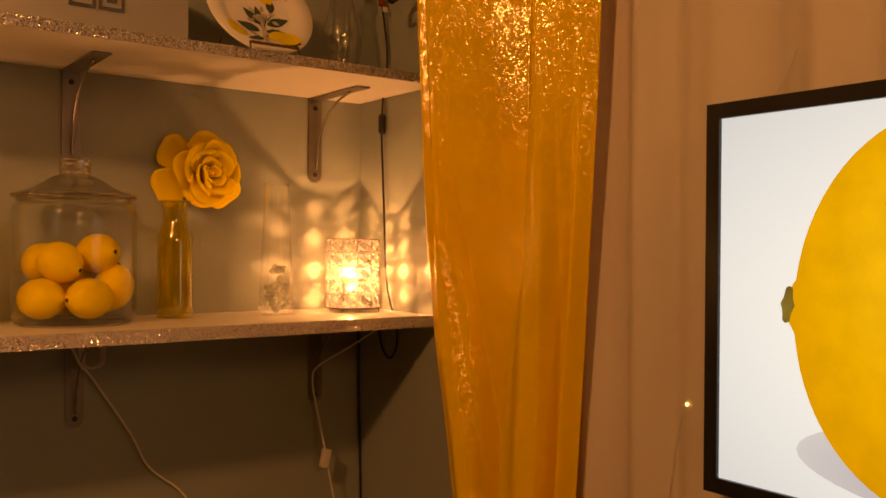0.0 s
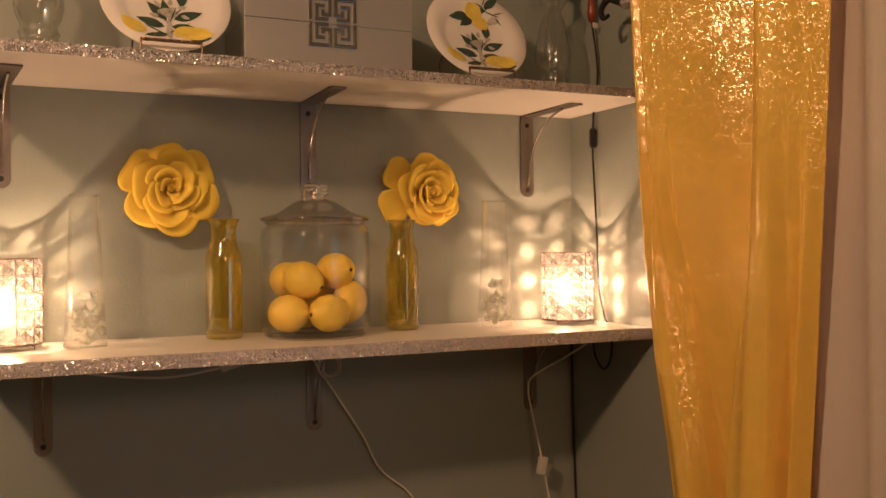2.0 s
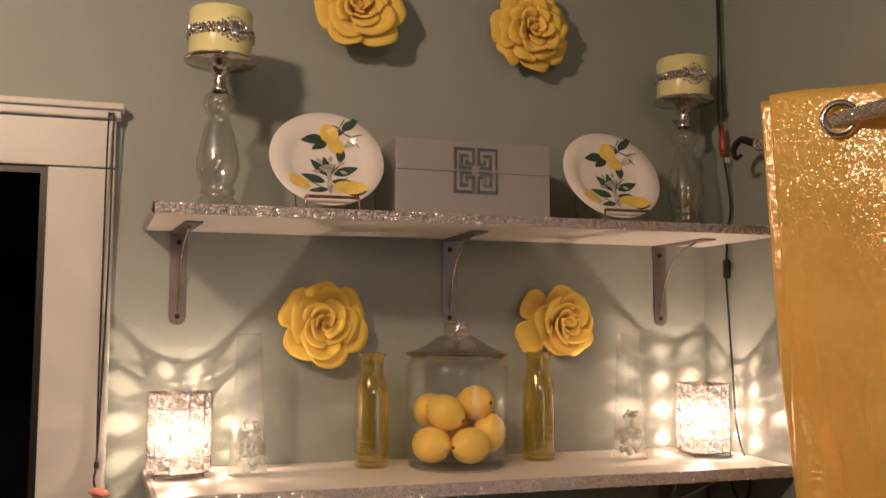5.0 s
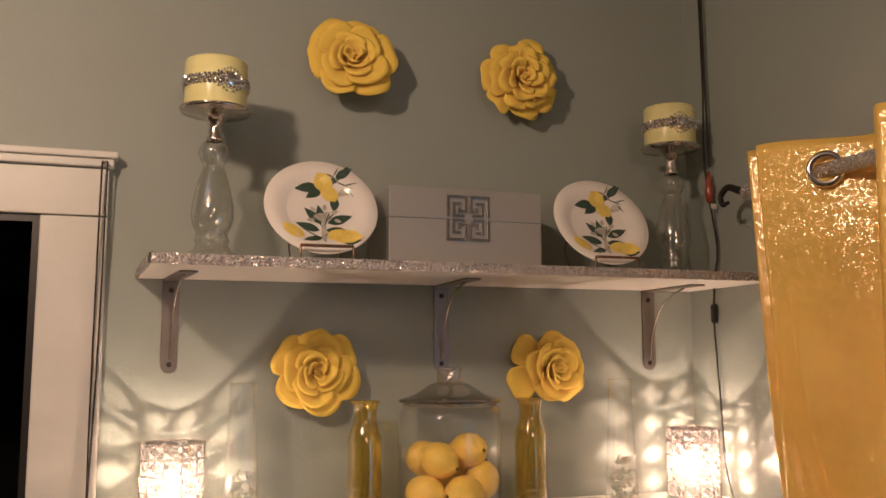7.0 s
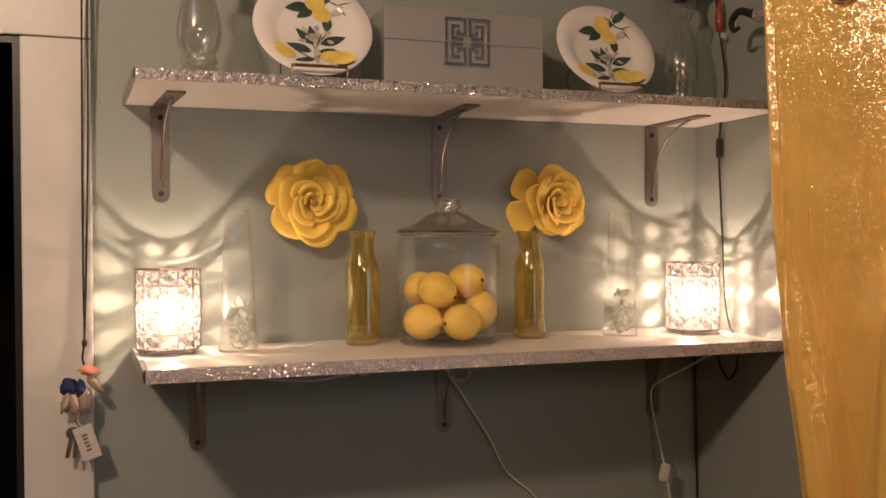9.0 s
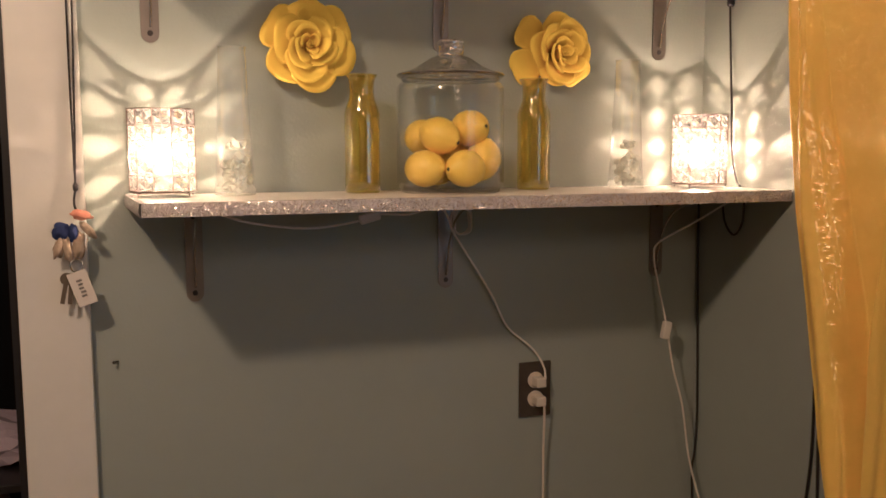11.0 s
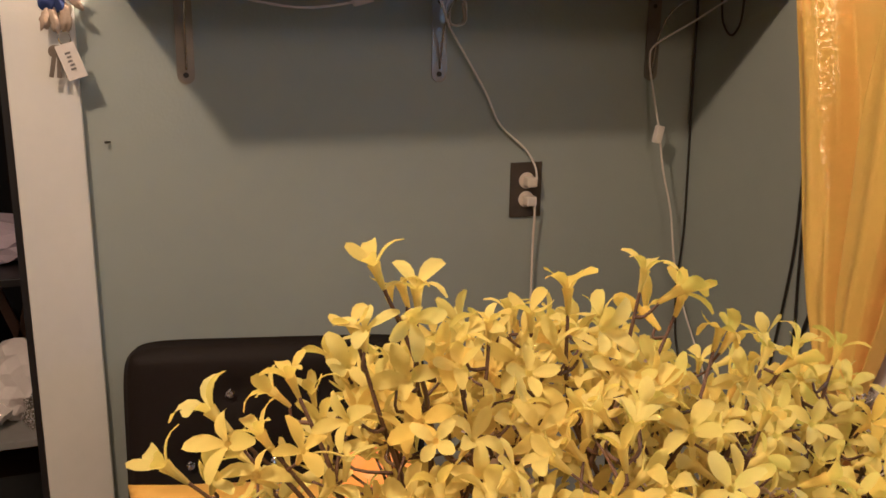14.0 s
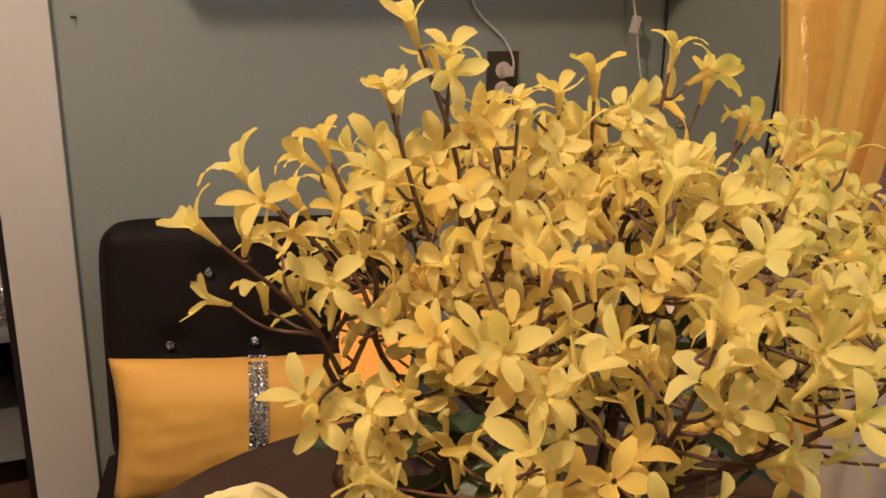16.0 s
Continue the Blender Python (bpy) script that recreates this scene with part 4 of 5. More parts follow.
def curtain_point(u, v):
    z = 0.72 + v * (2.084 - 0.72)
    a, b = interp(z, ZK, Y_FAR), interp(z, ZK, Y_NEAR)
    k = interp(z, [0.72, 0.80, 0.95, 2.1], [0.55, 0.85, 1.0, 1.0])
    x = 0.508 + (pleat(u, z) - 0.508) * k
    # fine creases that gather towards the tie
    x += 0.0015 * math.sin(31 * u + 5 * z) + 0.005 * math.sin(34 * u - 2 * z) * max(0.0, 1 - 2.0 * v)
    # the heading zigzags: in front of the rod up to the ring, behind it, then out again
    w = interp(z, [1.25, 1.45, 1.70, 1.92], [0.0, 0.22, 0.75, 1.0])
    top = sum(interp(u + d, [0, 0.045, 0.100, 0.125, 0.42, 0.56, 0.64, 0.70, 0.76, 0.82, 0.91, 1], [0.485, 0.452, 0.476, 0.446, 0.506, 0.550, 0.553, 0.515, 0.466, 0.448, 0.472, 0.52]) for d in (-0.010, 0, 0.010)) / 3
    x += w * (top - x)
    y = a + (b - a) * u
    return (x, y, z + (0.006 * math.sin(9 * u) if v > 0.98 else 0))


curtain = thing("gold_curtain", (0, 0, 0), "gold sparkling grommet curtain tied back to the wall", "curtain")
cloth_ob = part("panel", grid_sheet(190, 100, curtain_point), GOLD_CLOTH, curtain, "gathered gold cloth", True)
so = cloth_ob.modifiers.new("thickness", "SOLIDIFY")
so.thickness = 0.0012
for gy, gx in ((-0.522, 0.497), (-0.690, 0.530)):
    prof = [(0.021, -0.002), (0.026, -0.0028), (0.030, -0.002), (0.031, 0), (0.030, 0.002), (0.026, 0.0028), (0.021, 0.002), (0.021, -0.002)]
    g = lathe(prof, 32)
    moved(g, Matrix.Translation((gx - 0.005, gy - 0.005, 2.026)) @ Matrix.Rotation(radians(45), 4, "Z") @ Matrix.Rotation(radians(90), 4, "Y"))
    part("grommet", g, CHROME, curtain, "chrome grommet ring", True)
# lower part of the curtain hanging below the tie
def below(u, v):
    z = 0.72 - v * 0.70
    wd = interp(v, [0, 0.15, 1], [0.055, 0.12, 0.22])
    y = -0.579 - wd / 2 + wd * u + 0.02 * v
    return (0.528 - 0.02 * math.cos(2 * math.pi * u * 3.4), y, z)


part("tail", grid_sheet(60, 20, below), GOLD_CLOTH, curtain, "", True)

rod = thing("curtain_rod", (0.500, -0.335, 2.026), "glittering metal curtain rod with dark scroll finial", "curtain rod")
part("pole", tube([(0, 0.03, 0), (0, -1.9, 0)], 0.0125, seg=16), GLITTER, rod)
part("finial", tube(smooth_line([(0, 0.03, 0), (0, 0.055, 0.010), (-0.004, 0.078, 0.018), (-0.006, 0.098, 0.004), (-0.006, 0.092, -0.014), (-0.004, 0.078, -0.012)], 6), 0.0085, 0.004), BLACK, rod, "dark scroll finial")
part("bracket", tube([(0, -0.0, -0.01), (0.04, -0.0, -0.02), (0.079, -0.0, -0.02)], 0.006), BLACK, rod)

# tie-back: glittering cord and a yellow rosette
tie = thing("curtain_tieback", (0.515, -0.574, 0.755), "jewelled tieback with a yellow ribbon bow on the curtain", "tieback")
part("band", tube([(0.04 * math.cos(2 * math.pi * k / 24), 0.048 * math.sin(2 * math.pi * k / 24), 0.02 * math.cos(2 * math.pi * k / 24 + 1.2)) for k in range(25)], 0.010, seg=8), RHINE, tie)
RIBBON = material("yellow_ribbon", (0.80, 0.58, 0.06), 0.4, vary=0.08, bump=0.05)
for k in range(5):
    bm = petal(0.055, 0.075, 0.5, 0.3, 50 + k)
    moved(bm, Matrix.Translation((-0.045, -0.05, 0.0)) @ Matrix.Rotation(radians(-90), 4, "Y") @ Matrix.Rotation(radians(72 * k + 20), 4, "Z"))
    bmesh.ops.solidify(bm, geom=bm.faces[:], thickness=0.001)
    part("ribbon_loop", bm, RIBBON, tie, "", True)

# sheer behind the television
sheer = thing("sheer_curtain", (0, 0, 0), "pale sheer curtain hanging behind the television", "curtain")


def sheer_point(u, v):
    y = -0.60 - u * 1.9
    z = 0.05 + v * 2.02
    return (0.553 - 0.010 * math.sin(u * 118 + 2.2 * math.sin(u * 17)) - 0.007 * math.sin(u * 51 + 0.6 * z) - 0.002 * math.sin(u * 260 + z), y, z)


part("panel", grid_sheet(300, 6, sheer_point), SHEER, sheer, "", True)
FAIRY = glow("fairy_bulb", (1.0, 0.62, 0.2), 6.0)
lights = thing("fairy_lights", (0.542, -0.85, 1.35), "string of tiny warm fairy lights behind the sheer", "string lights")
for dy, dz in ((-0.032, 0.007), (-0.25, 0.53), (-0.62, 0.36), (0.02, -0.45), (-0.55, -0.2)):
    bm = bmesh.new()
    bmesh.ops.create_icosphere(bm, subdivisions=1, radius=0.0028, matrix=Matrix.Translation((0, dy, dz)))
    part("bulb", bm, FAIRY, lights)
part("wire", tube(smooth_line([(0.012, 0.02, -0.45), (0.012, -0.02, 0.01), (0.012, -0.25, 0.53), (0.012, -0.62, 0.36), (0.012, -0.55, -0.2)], 8), 0.0006, seg=5), WHITE_CORD, lights)

# television
TVX, TVY, TVZ0, TVZ1 = 0.495, -0.947, 1.268, 1.734
TVW = 0.83
tv = thing("television", (TVX, TVY, TVZ0), "flat black television showing a lemon on white", "television")
H = TVZ1 - TVZ0
bz = 0.0185
part("case", box_bm(0.003, 0.045, -TVW, 0, 0, H, 0.003), TV_BLACK, tv)
for n_, a in (("bezel", (-0.004, 0.003, -bz, 0, 0, H)), ("bezel", (-0.004, 0.003, -TVW, -TVW + bz, 0, H)), ("bezel", (-0.004, 0.003, -TVW + bz, -bz, H - bz, H)), ("bezel", (-0.004, 0.003, -TVW + bz, -bz, 0, bz))):
    part(n_, box_bm(*a, bevel=0.001), TV_BLACK, tv)
part("wall_mount", box_bm(0.045, 0.0815, -TVW * 0.65, -TVW * 0.35, H * 0.3, H * 0.7), TV_BLACK, tv)


def screen_material(name, inner, outer, centre, size, strength, mottle=0.0):
    m = bpy.data.materials.new(name)
    m.use_nodes = True
    nt = m.node_tree
    b = nt.nodes["Principled BSDF"]
    b.inputs["Base Color"].default_value = (0.01, 0.01, 0.012, 1)
    b.inputs["Roughness"].default_value = 0.25
    tc, mp, gr, mx = (nt.nodes.new(k) for k in ("ShaderNodeTexCoord", "ShaderNodeMapping", "ShaderNodeTexGradient", "ShaderNodeMix"))
    mx.data_type = "RGBA"
    gr.gradient_type = "SPHERICAL"
    mp.vector_type = "TEXTURE"
    mp.inputs["Location"].default_value = centre
    mp.inputs["Scale"].default_value = size
    nt.links.new(tc.outputs["Object"], mp.inputs["Vector"])
    nt.links.new(mp.outputs[0], gr.inputs[0])
    nt.links.new(gr.outputs["Fac"], mx.inputs[0])
    mx.inputs[6].default_value, mx.inputs[7].default_value = (*outer, 1), (*inner, 1)
    last = mx.outputs[2]
    if mottle:
        no, mr, mul = (nt.nodes.new(k) for k in ("ShaderNodeTexNoise", "ShaderNodeMapRange", "ShaderNodeVectorMath"))
        no.inputs["Scale"].default_value, no.inputs["Detail"].default_value = 26, 6
        mr.inputs[1].default_value, mr.inputs[2].default_value = 0.3, 0.7
        mr.inputs[3].default_value, mr.inputs[4].default_value = 1 - mottle, 1 + mottle
        mul.operation = "SCALE"
        nt.links.new(tc.outputs["Object"], no.inputs["Vector"])
        nt.links.new(no.outputs["Fac"], mr.inputs[0])
        nt.links.new(last, mul.inputs[0])
        nt.links.new(mr.outputs[0], mul.inputs["Scale"])
        last = mul.outputs[0]
    nt.links.new(last, b.inputs["Emission Color"])
    b.inputs["Emission Strength"].default_value = strength
    return m


SCREEN = screen_material("screen_white", (0.74, 0.96, 1.0), (0.26, 0.40, 0.47), (0, -0.40, 0.22), (1, 0.80, 0.46), 1.62)
SCREEN_LEMON = screen_material("screen_lemon", (0.95, 0.66, 0.03), (0.66, 0.33, 0.0), (0, -0.30, 0.27), (1, 0.26, 0.30), 1.15, 0.08)
SCREEN_SHADE = screen_material("screen_shade", (0.36, 0.42, 0.56), (0.62, 0.80, 0.86), (0, -0.34, 0.055), (1, 0.25, 0.075), 1.1)
screen = part("screen", box_bm(0.001, 0.0028, -TVW + bz, -bz, bz, H - bz), SCREEN, tv, "white glowing screen")
# the lemon on the screen, drawn flat
pts = []
for k in range(64):
    a = 2 * math.pi * k / 64
    y, z = 0.158 * math.cos(a), 0.203 * math.sin(a)
    nip = math.exp(-(((a if a < math.pi else a - 2 * math.pi) + 0.06) / 0.10) ** 4)
    pts.append((y + 0.012 * nip, z))


def flat(name, pts, x, cy, cz, mat, tilt=0.0):
    bm = bmesh.new()
    c, s = math.cos(tilt), math.sin(tilt)
    bm.faces.new([bm.verts.new((x, cy + c * y - s * z, cz + s * y + c * z)) for y, z in pts])
    return part(name, bm, mat, screen)


flat("screen_shadow", [(0.24 * math.cos(2 * math.pi * k / 40), 0.05 * math.sin(2 * math.pi * k / 40)) for k in range(40)], 0.0004, -0.36, 0.072, SCREEN_SHADE)
flat("screen_lemon", pts, -0.0002, -0.274, 0.230, SCREEN_LEMON, 0.06)
SCREEN_STEM = screen_material("screen_stem", (0.42, 0.36, 0.06), (0.20, 0.14, 0.02), (0, -0.10, 0.22), (1, 0.04, 0.05), 0.7, 0.3)
flat("screen_stem", [(0.007 * math.cos(2 * math.pi * k / 18) * (1.25 if k % 3 == 0 else 0.9), 0.021 * math.sin(2 * math.pi * k / 18)) for k in range(18)], -0.0006, -0.1085, 0.231, SCREEN_STEM, 0.12)

# cords on the side wall and in the corner
cord = thing("black_cord", (0.560, -0.03, 2.3), "black hanging lamp cord with inline switch and red bulb holder", "cord")


def rel(pts, o):
    return [tuple(a - b for a, b in zip(p, o)) for p in pts]


O = (0.560, -0.03, 2.3)
part("lead", tube(smooth_line(rel([(0.560, -0.10, 2.61), (0.560, -0.105, 2.30), (0.562, -0.108, 2.12)], O), 6), 0.0022), BLACK_CORD, cord)
part("lead", tube(smooth_line(rel([(0.560, -0.092, 2.61), (0.558, -0.10, 2.30), (0.556, -0.10, 2.12), (0.566, -0.118, 1.95), (0.567, -0.105, 1.885)], O), 6), 0.0022), BLACK_CORD, cord)
part("lead", tube(smooth_line(rel([(0.566, -0.105, 1.878), (0.568, -0.095, 1.80), (0.569, -0.100, 1.70), (0.566, -0.112, 1.60), (0.567, -0.117, 1.50), (0.566, -0.135, 1.446), (0.550, -0.168, 1.4345)], O), 6), 0.0021), BLACK_CORD, cord)
part("switch", moved(lathe([(0, -0.020), (0.005, -0.020), (0.0075, -0.016), (0.0075, 0.016), (0.005, 0.020), (0, 0.020)], 14), Matrix.Translation(Vector((0.568, -0.097, 1.807)) - Vector(O))), BLACK_CORD, cord, "black inline switch")
RED = material("red_translucent", (0.26, 0.05, 0.015), 0.3, vary=0.5, scale=40)
part("bulb_holder", moved(lathe([(0, -0.035), (0.006, -0.033), (0.009, -0.015), (0.008, 0.005), (0.005, 0.020), (0.003, 0.034), (0, 0.036)], 16), Matrix.Translation(Vector((0.556, -0.112, 2.075)) - Vector(O))), RED, cord, "red and amber bulb holder", True)
part("price_tag", moved(box_bm(-0.006, 0.006, -0.0004, 0.0004, -0.005, 0.005), Matrix.Translation(Vector((0.556, -0.125, 2.032)) - Vector(O))), WHITE_CORD, cord)

low = thing("black_cord", (0.565, -0.02, 1.40), "thin black cord hanging in the corner", "cord")
O = (0.565, -0.02, 1.40)
part("lead", tube(smooth_line(rel([(0.566, -0.012, 1.408), (0.572, -0.012, 1.15), (0.5735, -0.018, 0.94), (0.570, -0.018, 0.848), (0.566, -0.016, 0.805), (0.571, -0.020, 0.68), (0.572, -0.05, 0.53), (0.572, -0.05, 0.01)], O), 6), 0.0024), BLACK_CORD, low)
part("loop", tube(smooth_line(rel([(0.568, -0.09, 1.408), (0.568, -0.10, 1.36), (0.568, -0.13, 1.335), (0.568, -0.155, 1.36), (0.568, -0.16, 1.408)], O), 6), 0.0022), BLACK_CORD, low)
O = (0.57, -0.42, 0.9)
low2 = thing("black_cord", O, "bundle of black cords behind the curtain", "cord")
part("lead", tube(smooth_line(rel([(0.571, -0.368, 1.10), (0.571, -0.368, 0.968), (0.571, -0.359, 0.873), (0.571, -0.346, 0.779), (0.571, -0.332, 0.669), (0.571, -0.31, 0.4), (0.571, -0.30, 0.01)], O), 6), 0.0026), BLACK_CORD, low2)
part("lead", tube(smooth_line(rel([(0.571, -0.380, 1.05), (0.571, -0.386, 0.90), (0.571, -0.391, 0.796), (0.571, -0.381, 0.703), (0.571, -0.36, 0.4), (0.571, -0.36, 0.01)], O), 6), 0.0026), BLACK_CORD, low2)
part("lead", tube(smooth_line(rel([(0.570, -0.435, 0.87), (0.570, -0.420, 0.829), (0.570, -0.404, 0.768), (0.570, -0.384, 0.691), (0.571, -0.37, 0.4), (0.571, -0.37, 0.01)], O), 6), 0.0036), BLACK_CORD, low2)

# white cords, outlet
PLATE_BROWN = material("brown_metal_plate", (0.075, 0.06, 0.045), 0.45, 0.4, vary=0.25, scale=25, bump=0.08)
IVORY = material("ivory_plastic", (0.62, 0.56, 0.46), 0.4, vary=0.06)
outlet = thing("wall_outlet", (0.192, -0.001, 1.020), "brown double outlet plate with white receptacles", "outlet")
part("cover_plate", box_bm(-0.035, 0.035, -0.004, 0, -0.057, 0.057, 0.0015), PLATE_BROWN, outlet)
for z in (0.0195, -0.0195):
    part("receptacle", moved(lathe([(0, 0), (0.0165, 0), (0.017, 0.002), (0.0165, 0.003), (0, 0.003)], 24), Matrix.Translation((0, -0.004, z)) @ Matrix.Rotation(radians(90), 4, "X")), IVORY, outlet)


def plug_cord(o, pts, label, plug, r=0.0021, mat=None, switch=None):
    t = thing("white_cord", o, label, "cord", "white lamp cords")
    mat = mat or WHITE_CORD
    part("lead", tube(smooth_line(rel(pts, o), 7), r), mat, t)
    if plug:
        p = Vector(plug) - Vector(o)
        part("plug", moved(box_bm(-0.011, 0.011, -0.026, 0, -0.009, 0.011, 0.004), Matrix.Translation(p)), IVORY, t, "moulded plug")
    if switch:
        p, a = Vector(switch[0]) - Vector(o), switch[1]
        part("switch", moved(box_bm(-0.0085, 0.0085, -0.007, 0.007, -0.0185, 0.0185, 0.003), Matrix.Translation(p) @ Matrix.Rotation(radians(a), 4, "Y")), WHITE_CORD, t, "white inline switch")
    return t


plug_cord((0.1, -0.02, 1.2), [(-0.44, -0.16, 1.405), (-0.38, -0.12, 1.385), (-0.28, -0.10, 1.372), (-0.19, -0.10, 1.383), (-0.16, -0.10, 1.393), (-0.10, -0.10, 1.392), (-0.04, -0.09, 1.403), (0.0, -0.05, 1.35), (0.02, -0.02, 1.333), (0.09, -0.015, 1.225), (0.126, -0.014, 1.156), (0.182, -0.016, 1.106), (0.203, -0.022, 1.07), (0.204, -0.030, 1.046)],
          "white cord looping under the shelf to the outlet", (0.194, -0.008, 1.038), switch=((-0.175, -0.10, 1.388), 75))
plug_cord((0.5, -0.02, 1.2), [(0.54, -0.16, 1.408), (0.505, -0.09, 1.36), (0.462, -0.03, 1.315), (0.455, -0.02, 1.285), (0.462, -0.03, 1.22), (0.468, -0.05, 1.15), (0.478, -0.05, 1.10), (0.491, -0.05, 1.042), (0.515, -0.048, 0.966), (0.534, -0.05, 0.85), (0.552, -0.071, 0.752), (0.554, -0.128, 0.671), (0.555, -0.164, 0.596), (0.556, -0.18, 0.3), (0.556, -0.18, 0.01)],
          "white cord with inline switch hanging to the floor", None, switch=((0.4690, -0.050, 1.132), 12))
plug_cord((0.2, -0.02, 0.9), [(0.201, -0.030, 0.998), (0.203, -0.028, 0.965), (0.205, -0.02, 0.90), (0.207, -0.016, 0.75), (0.204, -0.016, 0.5), (0.204, -0.02, 0.01)],
          "beige cord plugged into the lower receptacle", (0.194, -0.008, 0.999), 0.0024, IVORY)
coil = thing("cord_coil", (0.022, -0.035, 1.372), "loose coil of white lamp cord tied at the bracket", "cord")
pts = [((0.018 + 0.004 * math.sin(k * 0.7)) * math.cos(k * 0.45), 0.006 * math.sin(k * 0.31), (0.030 + 0.004 * math.cos(k * 0.9)) * math.sin(k * 0.45)) for k in range(44)]
part("lead", tube(smooth_line(pts, 2), 0.0020, seg=6), WHITE_CORD, coil, "", True)
part("tie", moved(tube([(0.007 * math.cos(k * math.pi / 6), 0.010 * math.sin(k * math.pi / 6), 0) for k in range(13)], 0.0015, seg=5), Matrix.Translation((0, 0, 0.030))), DARK, coil, "dark twist tie")
nail = thing("wall_nail", (-0.608, 0, 1.141), "small dark nail in the wall", "nail")
part("shank", tube([(0.004, -0.0003, 0.0), (-0.002, -0.012, 0.001)], 0.0016), DARK, nail)
part("head", tube([(-0.002, -0.012, 0.001), (-0.0022, -0.0128, 0.001)], 0.0028), DARK, nail)


# ---- lanyard and keys on the door casing ----
O = (-0.657, -0.030, 2.045)
keys = thing("key_lanyard", O, "black lanyard with keys, fabric charms and a white tag", "keys")
part("cord", tube(smooth_line(rel([(-0.648, -0.042, 2.064), (-0.653, -0.042, 2.060), (-0.656, -0.036, 2.040), (-0.658, -0.026, 1.80), (-0.6585, -0.026, 1.60), (-0.657, -0.030, 1.45)], O), 6), 0.0017), BLACK_CORD, keys)
part("cord", tube(smooth_line(rel([(-0.648, -0.042, 2.064), (-0.6465, -0.042, 2.058), (-0.647, -0.036, 2.040), (-0.649, -0.026, 1.80), (-0.653, -0.026, 1.60), (-0.657, -0.030, 1.45)], O), 6), 0.0017), BLACK_CORD, keys)
part("knot", moved(lathe([(0, -0.008), (0.004, -0.005), (0.0045, 0.003), (0.002, 0.008), (0, 0.009)], 10), Matrix.Translation(Vector((-0.657, -0.030, 1.446)) - Vector(O))), BLACK_CORD, keys)
part("cord", tube(smooth_line(rel([(-0.657, -0.030, 1.445), (-0.660, -0.033, 1.42), (-0.654, -0.036, 1.40)], O), 6), 0.0019), BLACK_CORD, keys)
BLUE_FELT = material("blue_felt", (0.012, 0.025, 0.11), 0.85, vary=0.2, bump=0.3, bump_scale=300)
PEACH_FELT = material("peach_felt", (0.62, 0.27, 0.16), 0.8, vary=0.15, bump=0.3, bump_scale=300)
TAN_FELT = material("tan_felt", (0.30, 0.24, 0.17), 0.8, vary=0.2, bump=0.3, bump_scale=300)


def lump(name, c, size, mat, rot=0.0, seed=1, sub=3):
    rng = random.Random(seed)
    bm = bmesh.new()
    bmesh.ops.create_icosphere(bm, subdivisions=sub, radius=1)
    for v in bm.verts:
        v.co *= 1 + 0.42 * noise.noise(v.co * 1.9 + Vector((seed, 0, 0)))
    moved(bm, Matrix.Translation(Vector(c) - Vector(O)) @ Matrix.Rotation(radians(rot), 4, "Y") @ Matrix.Diagonal((*size, 1)))
    return part(name, bm, mat, keys, "", True)


lump("charm", (-0.681, -0.045, 1.374), (0.014, 0.007, 0.015), BLUE_FELT, 0, 2)
lump("charm", (-0.686, -0.045, 1.348), (0.009, 0.007, 0.017), TAN_FELT, 15, 3)
lump("charm", (-0.672, -0.046, 1.345), (0.007, 0.007, 0.022), TAN_FELT, -8, 4)
lump("charm", (-0.649, -0.048, 1.401), (0.016, 0.007, 0.008), PEACH_FELT, 10, 5)
lump("charm", (-0.662, -0.047, 1.372), (0.008, 0.006, 0.015), BLUE_FELT, 0, 9)
lump("charm", (-0.655, -0.046, 1.350), (0.010, 0.007, 0.022), TAN_FELT, 5, 6)
lump("charm", (-0.640, -0.046, 1.376), (0.006, 0.006, 0.018), TAN_FELT, -38, 7)
part("split_ring", moved(tube([(0.011 * math.cos(2 * math.pi * k / 24), 0, 0.011 * math.sin(2 * math.pi * k / 24)) for k in range(25)], 0.0011, seg=6), Matrix.Translation(Vector((-0.660, -0.048, 1.318)) - Vector(O)) @ Matrix.Rotation(0.6, 4, "Z")), CHROME, keys, "steel ring")
KEY_METAL = material("key_metal", (0.22, 0.19, 0.15), 0.4, 0.8, vary=0.2, scale=30)
for dx, a, sd in ((-0.676, 12, 1), (-0.669, 5, 2), (-0.661, -4, 3)):
    bm = lathe([(0, -0.001), (0.0105, -0.001), (0.0105, 0.001), (0, 0.001)], 18)
    moved(bm, Matrix.Rotation(radians(90), 4, "X"))
    box(bm, -0.0035, 0.0035, -0.0009, 0.0009, -0.042, -0.008)
    moved(bm, Matrix.Translation(Vector((dx, -0.044 - 0.003 * sd, 1.296)) - Vector(O)) @ Matrix.Rotation(radians(a), 4, "Y"))
    part("key", bm, KEY_METAL, keys, "dull metal key")
PRINT = material("faded_print", (0.16, 0.15, 0.14), 0.7)
tag = part("tag", moved(box_bm(-0.0155, 0.0155, -0.0008, 0.0008, -0.029, 0.029, 0.0006), Matrix.Translation(Vector((-0.652, -0.058, 1.281)) - Vector(O)) @ Matrix.Rotation(radians(-18), 4, "Y")), material("paper_tag", (0.62, 0.58, 0.52), 0.6, vary=0.05), keys, "white card tag with dark print")
for k in range(5):
    bm = box_bm(-0.005 + 0.001 * (k % 2), 0.004 - 0.0008 * (k % 3), -0.0016, -0.001, 0.012 - k * 0.0065, 0.0155 - k * 0.0065)
    part("print_bar", moved(bm, Matrix.Translation(Vector((-0.652, -0.058, 1.281)) - Vector(O)) @ Matrix.Rotation(radians(-18), 4, "Y")), PRINT, tag)

